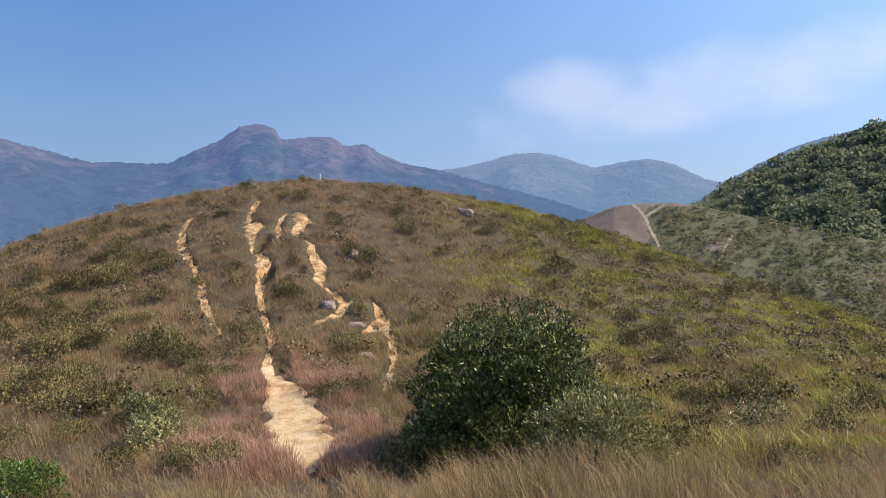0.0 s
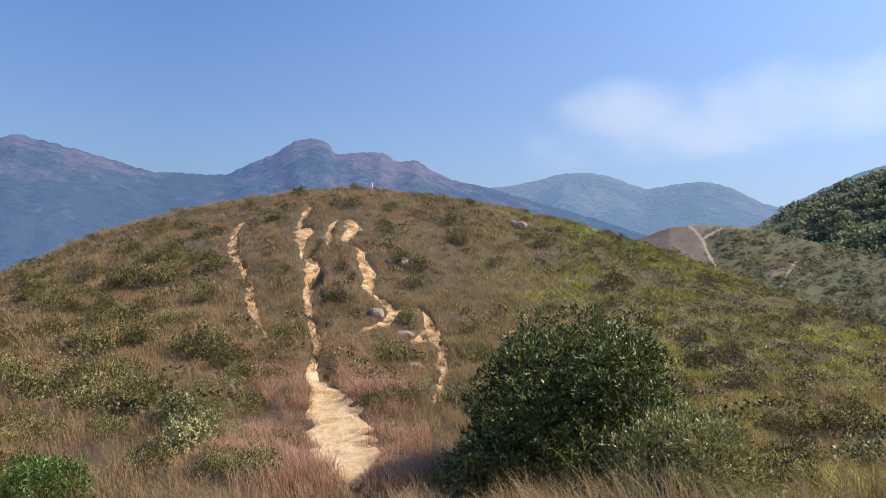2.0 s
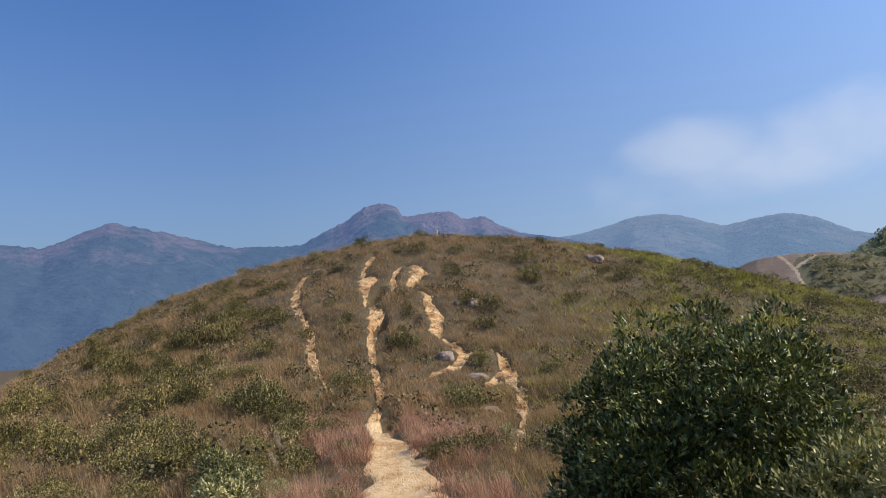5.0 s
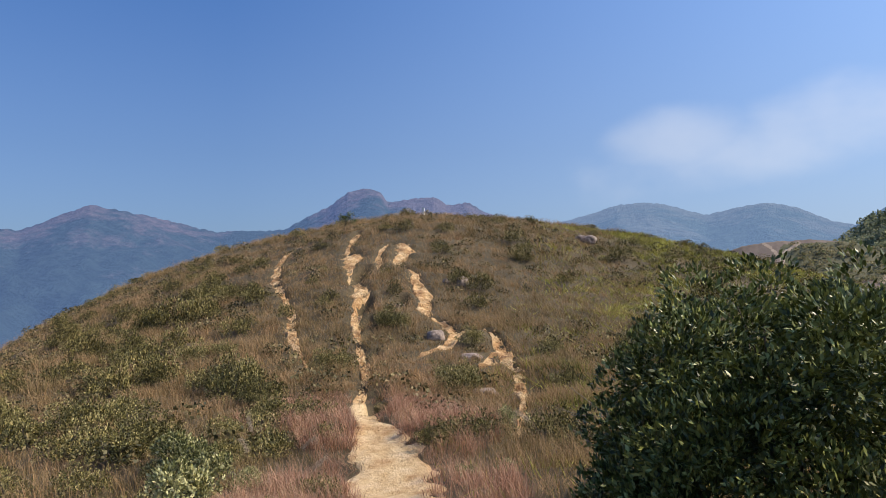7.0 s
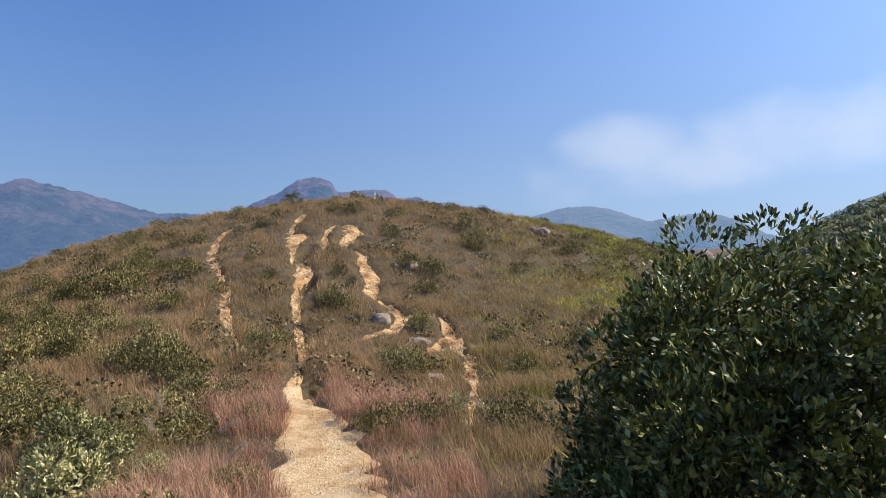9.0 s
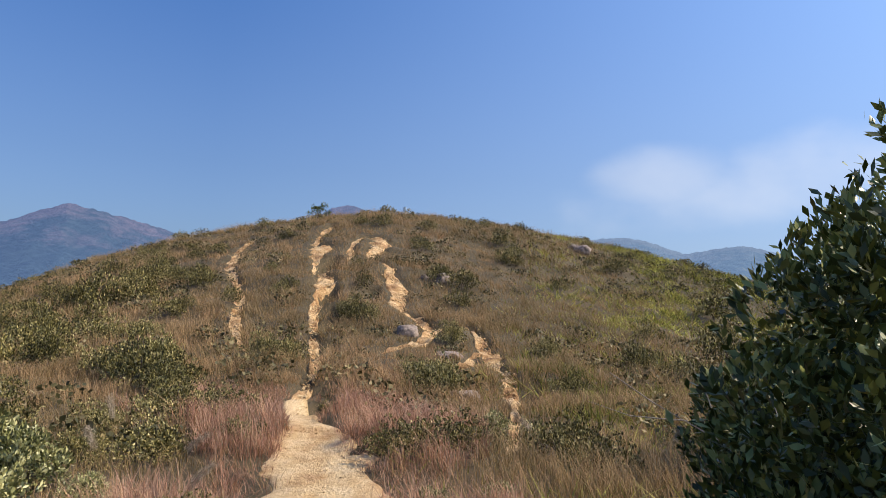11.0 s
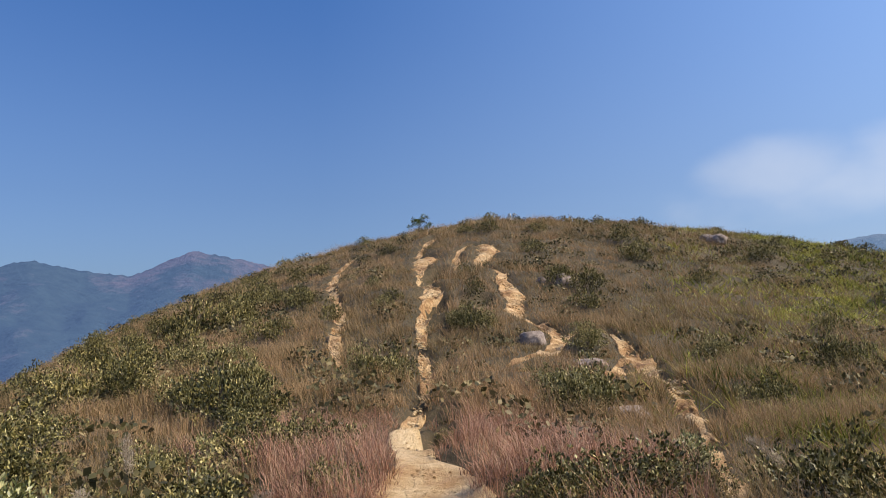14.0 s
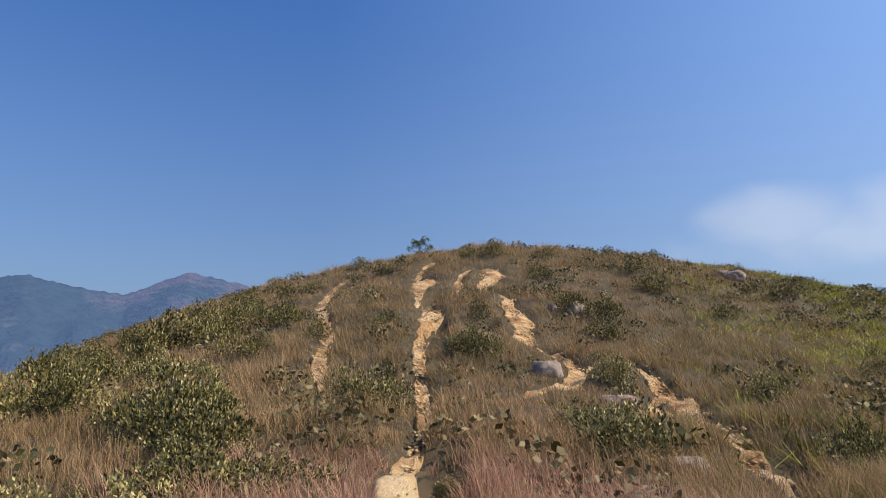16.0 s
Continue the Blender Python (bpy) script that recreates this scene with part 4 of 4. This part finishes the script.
def place(thing, x, y, scale=1.0, turn=0.0, sz=1.0, first=False):
    m = pose(x, y, z_at(x, y) - 0.03, 0, 0, turn) @ Matrix.Diagonal((scale, scale, scale * sz, 1))
    if first:
        thing.matrix_basis = m
        return thing
    return copy_thing(thing, m)


DENSE = [make_bush("shrub", 80 + k, 0.5, 0.62, 14, 680, 6, 0.036, 0.019, M_NEAR, "dense dark green broad-leaved shrub among dry grass") for k in range(3)]
SMALL = [make_bush("shrub", 60 + k, 0.5, 0.62, 11, 330, 5, 0.046, 0.024, M_LEAF, "low dark green broad-leaved shrub among dry grass") for k in range(5)]
PALES = [make_bush("shrub", 70 + k, 0.5, 0.75, 11, 420, 7, 0.058, 0.029, M_PALE, "low pale-leaved green shrub among dry grass") for k in range(2)]
used = set()
kinds = {"dense": DENSE, "small": SMALL, "pale": PALES}


def put(kind, x, y, size, turn, sz=1.0):
    """The first of a kind stands itself, the rest are copies."""
    if kind.name not in used:
        used.add(kind.name)
        return place(kind, x, y, size, turn, sz, True)
    m = pose(x, y, z_at(x, y) - 0.03, 0, 0, turn) @ Matrix.Diagonal((size, size, size * sz, 1))
    ob = kind.copy()
    made = copy_thing(kind, Matrix.Identity(4))
    bpy.data.objects.remove(ob)
    made.matrix_basis = m
    return made


for kind, x, y, size, turn, sz in SPOTS:
    put(kinds[kind][(int(turn * 7)) % len(kinds[kind])], x, y, size, turn, sz)

big = make_bush("evergreen_bush", 91, 1.85, 3.0, 80, 9500, 8, 0.078, 0.032, M_BUSH, "large rounded dark green evergreen bush beside the trail", 9, "bush", "", 0.45, 3.2, 0.15)
place(big, BUSH[0], BUSH[1], 1.05, 20, 1, True)
front = make_bush("evergreen_bush", 92, 1.15, 1.75, 18, 2400, 9, 0.075, 0.026, M_FRONT, "paler green bush at the foot of a large bush", 5, "bush")
place(front, 2.65, 11.1, 1, 0, 1, True)
skirt = make_bush("evergreen_bush", 94, 0.75, 1.0, 12, 1500, 8, 0.048, 0.024, M_LEAF, "low olive-green bush at the foot of a large bush", 5, "bush")
place(skirt, -0.1, 12.1, 1, 0, 1, True)
rear = make_bush("evergreen_bush", 96, 1.4, 2.1, 20, 3600, 9, 0.085, 0.034, M_BUSH, "dark green bush growing behind a large bush", 5, "bush")
place(rear, 2.0, 18.4, 1, 0, 1, True)
bright = make_bush("green_bush", 93, 0.95, 0.95, 10, 1500, 8, 0.06, 0.03, M_BRIGHT, "bright green leafy bush in straw grass", 5, "bush")
place(bright, -7.4, 11.4, 1, 0, 1, True)


# ---- stones, post, sapling ----
def boulder(x, y, sx, sy, sz, seed, label, sink=0.3, turn=0.0):
    bm = bmesh.new()
    bmesh.ops.create_icosphere(bm, subdivisions=4, radius=1)
    for v in bm.verts:
        n = v.co.normalized()
        k = 1 + 0.28 * noise.noise(n * 1.4 + Vector((seed, 0, 0))) + 0.12 * noise.noise(n * 3.5 + Vector((0, seed, 0))) + 0.03 * noise.noise(n * 11)
        v.co = Vector((n.x * sx, n.y * sy, n.z * sz)) * k
        v.co.z = min(v.co.z, sz * 0.82 + 0.1 * sz * n.x)
    me = bpy.data.meshes.new("boulder")
    bm.to_mesh(me)
    bm.free()
    me.materials.append(M_ROCK)
    me.shade_smooth()
    ob = new("boulder", me)
    ob.matrix_basis = pose(x, y, z_at(x, y) + sz * (0.5 - sink) * 0.7, 0, 0, turn)
    return tagged(ob, label, "boulder")


boulder(-5.3, 37.3, 0.30, 0.30, 0.40, 1.0, "upright grey granite boulder in hillside grass")
boulder(-6.1, 37.2, 0.17, 0.16, 0.18, 2.0, "small grey boulder in hillside grass")
boulder(-5.2, 29.3, 0.36, 0.32, 0.29, 3.0, "pinkish-grey boulder beside a trail")
boulder(1.6, 50.6, 0.52, 0.45, 0.42, 4.0, "pale granite boulder on the hill's shoulder", 0.25)
boulder(1.1, 50.9, 0.35, 0.3, 0.25, 5.0, "small pale granite boulder on the hill's shoulder")
boulder(-7.7, 34.3, 0.42, 0.3, 0.24, 8.0, "dark rust-brown rock overhanging a washed-out bank", 0.4)
boulder(-3.6, 26.9, 0.38, 0.3, 0.15, 6.0, "low flat grey rock in dry grass", 0.45)
boulder(-2.8, 23.3, 0.40, 0.26, 0.17, 7.0, "low flat grey rock in dry grass", 0.45)

bm = bmesh.new()
bmesh.ops.create_cube(bm, size=1)
for v in bm.verts:
    v.co = Vector((v.co.x * 0.2, v.co.y * 0.2, (v.co.z + 0.5) * 0.95))
bmesh.ops.bevel(bm, geom=bm.edges[:], offset=0.02, segments=2, affect="EDGES")
post = tagged(new("marker_post"), "small white concrete marker post on the hilltop", "post")
part("shaft", bm, M_CONCRETE, post)
post.matrix_basis = pose(-11.1, 56.8, z_at(-11.1, 56.8) - 0.1)

def make_sapling(seed, tall, label):
    """A small wind-bent tree: a leaning stem, side twigs and flat tufts of leaves at their ends."""
    rng = np.random.RandomState(seed)
    thing = new("sapling")
    top = Vector((0.3 * tall, 0, tall))
    bm = bmesh.new()
    tube(bm, [(0, 0, -0.1), (0.04, 0, 0.35 * tall), (0.14 * tall, 0.02, 0.7 * tall), top], 0.035, 0.01, 6)
    part("stem", bm, M_BARK, thing)
    ends = [top]
    for f, a, out in ((0.45, 200, 0.42), (0.55, 20, 0.5), (0.65, 120, 0.35), (0.75, 190, 0.38), (0.85, 330, 0.34), (0.62, 270, 0.3)):
        s0 = Vector((0.3 * tall * f * f, 0, tall * f))
        e = s0 + Vector((math.cos(radians(a)) * out, math.sin(radians(a)) * out, 0.22)) * tall
        bm = bmesh.new()
        tube(bm, [s0, s0.lerp(e, 0.5) - Vector((0, 0, 0.03)), e], 0.014, 0.005, 5)
        part("twig", bm, M_BARK, thing)
        ends.append(e)
    blobs = [(e.x, e.y, e.z, tall * (0.13 + 0.07 * rng.rand())) for e in ends]
    pts, d = crown_points(blobs, 150, rng, 0.8)
    v, t = shoots(pts * np.array([1, 1, 1.0]), d * 0.6 + np.array([0, 0, 0.5]), 7, 0.085, 0.03, rng)
    crown = new("foliage", array_mesh("foliage", v, t, np.zeros((0, 4), int), M_BUSH))
    crown.parent = thing
    return tagged(thing, label, "sapling")


sapling = make_sapling(95, 0.95, "small dark wind-bent sapling on the hill crest")
place(sapling, -15.0, 48.3, 1.15, 0, 1.0, True)
put(SMALL[0], -2.2, 53.5, 0.9, 40, 1.5)
put(SMALL[1], 2.0, 52.3, 0.75, 10, 1.6)


# ---- plumes, straws, a bare branch, pebbles ----
def seed_head(x, y, tall, bend, turn, seed, plume=0.26, label="dry feathery grass plume on a bent stalk"):
    rng = np.random.RandomState(seed)
    thing = new("grass_plume")
    path = [Vector((bend * f ** 2.2 * tall, 0, tall * (f - 0.25 * bend * f ** 3))) for f in np.linspace(0, 1, 9)]
    bm = bmesh.new()
    tube(bm, path, 0.004, 0.0018, 5)
    part("stalk", bm, M_GOLD, thing)
    if plume:
        n = 420
        f = 1 - plume / tall * rng.rand(n)
        base = np.stack([bend * f ** 2.2 * tall, np.zeros(n), tall * (f - 0.25 * bend * f ** 3)], 1)
        d = rng.randn(n, 3) * 0.55 + np.array([bend * 1.2, 0, 0.7])
        v, t = shoots(base, d / np.linalg.norm(d, axis=1)[:, None], 1, 0.05, 0.0035, rng, 0.25)
        head = new("seed_head", array_mesh("seed_head", v, t, np.zeros((0, 4), int), M_PLUME))
        head.parent = thing
    thing.matrix_basis = pose(x, y, z_at(x, y) - 0.02, 0, 0, turn)
    return tagged(thing, label, "grass plume", "plumes beside the trail")


for k, (x, y, tall, bend, turn) in enumerate([(-6.3, 16.9, 1.0, 0.15, 150), (-5.6, 17.0, 0.75, 0.55, 10), (-6.0, 16.3, 0.8, 0.4, 160), (-5.0, 16.2, 0.6, 0.5, 20), (-1.25, 18.6, 0.75, 0.5, 190), (0.45, 18.8, 0.7, 0.3, 40)]):
    seed_head(x, y, tall, bend, turn, 300 + k)
for k, (x, y, tall, bend, turn) in enumerate([(0.0, 22.0, 1.35, 0.06, 0), (0.12, 22.1, 1.25, 0.10, 200), (0.8, 22.3, 1.1, 0.12, 90), (0.05, 21.9, 1.0, 0.2, 300), (-8.2, 24.6, 0.9, 0.3, 170)]):
    seed_head(x, y, tall, bend, turn, 320 + k, 0, "tall thin straw stalk standing above grass")

branch = tagged(new("bare_branch"), "bare grey dead branch leaning out of a bush", "branch")
bm = bmesh.new()
tube(bm, [(0.1, -0.1, 0.4), (-0.45, 0.55, 0.38), (-0.95, 1.2, 0.38), (-1.5, 1.7, 0.62), (-1.9, 2.0, 0.85)], 0.016, 0.004, 6)
part("limb", bm, M_TWIG, branch)
for p in ([(-0.6, 0.8, 0.34), (-0.5, 1.2, 0.6), (-0.55, 1.5, 0.95)], [(-0.95, 1.2, 0.42), (-1.05, 1.3, 0.75), (-1.2, 1.3, 1.05)], [(-1.2, 1.45, 0.5), (-1.7, 1.5, 0.5), (-2.1, 1.6, 0.6)]):
    bm = bmesh.new()
    tube(bm, p, 0.007, 0.002, 5)
    part("twig", bm, M_TWIG, branch)
branch.matrix_basis = pose(1.0, 14.3, z_at(1.0, 14.3) + 0.45, 0, 0, -8)

# pebbles lie on the bare soil
pr = np.random.RandomState(71)
px, py = [], []
for line, n in ((MAIN[8:], 900), (GULLY, 900), (RIGHT, 900), (FORK, 800), (LEFT, 600)):
    for k in range(n):
        i = pr.randint(len(line) - 1)
        f = pr.rand()
        (x0, y0, w0), (x1, y1, w1) = line[i], line[i + 1]
        w = (w0 + (w1 - w0) * f) * pr.uniform(-1, 1)
        px.append(x0 + (x1 - x0) * f + w)
        py.append(y0 + (y1 - y0) * f)
px, py = np.array(px), np.array(py)
pz = height(px, py)
size = 0.006 + 0.022 * pr.rand(len(px)) ** 4 + 0.05 * (py > 22) * pr.rand(len(px)) ** 2.5
octa = np.array([(1, 0, 0), (-1, 0, 0), (0, 1, 0), (0, -1, 0), (0, 0, 0.7), (0, 0, -0.7)])
tri = np.array([(0, 2, 4), (2, 1, 4), (1, 3, 4), (3, 0, 4), (2, 0, 5), (1, 2, 5), (3, 1, 5), (0, 3, 5)])
pv = octa[None] * (0.7 + 0.6 * pr.rand(len(px), 6, 1)) * size[:, None, None] + np.stack([px, py, pz + size * 0.3], 1)[:, None]
pt = (np.arange(len(px)) * 6)[:, None, None] + tri[None]
tagged(new("pebbles", array_mesh("pebbles", pv.reshape(-1, 3), pt.reshape(-1, 3), np.zeros((0, 4), int), M_SOIL)), "sandy pebbles and crumbs of soil on a trail", "pebbles", kind="stuff")
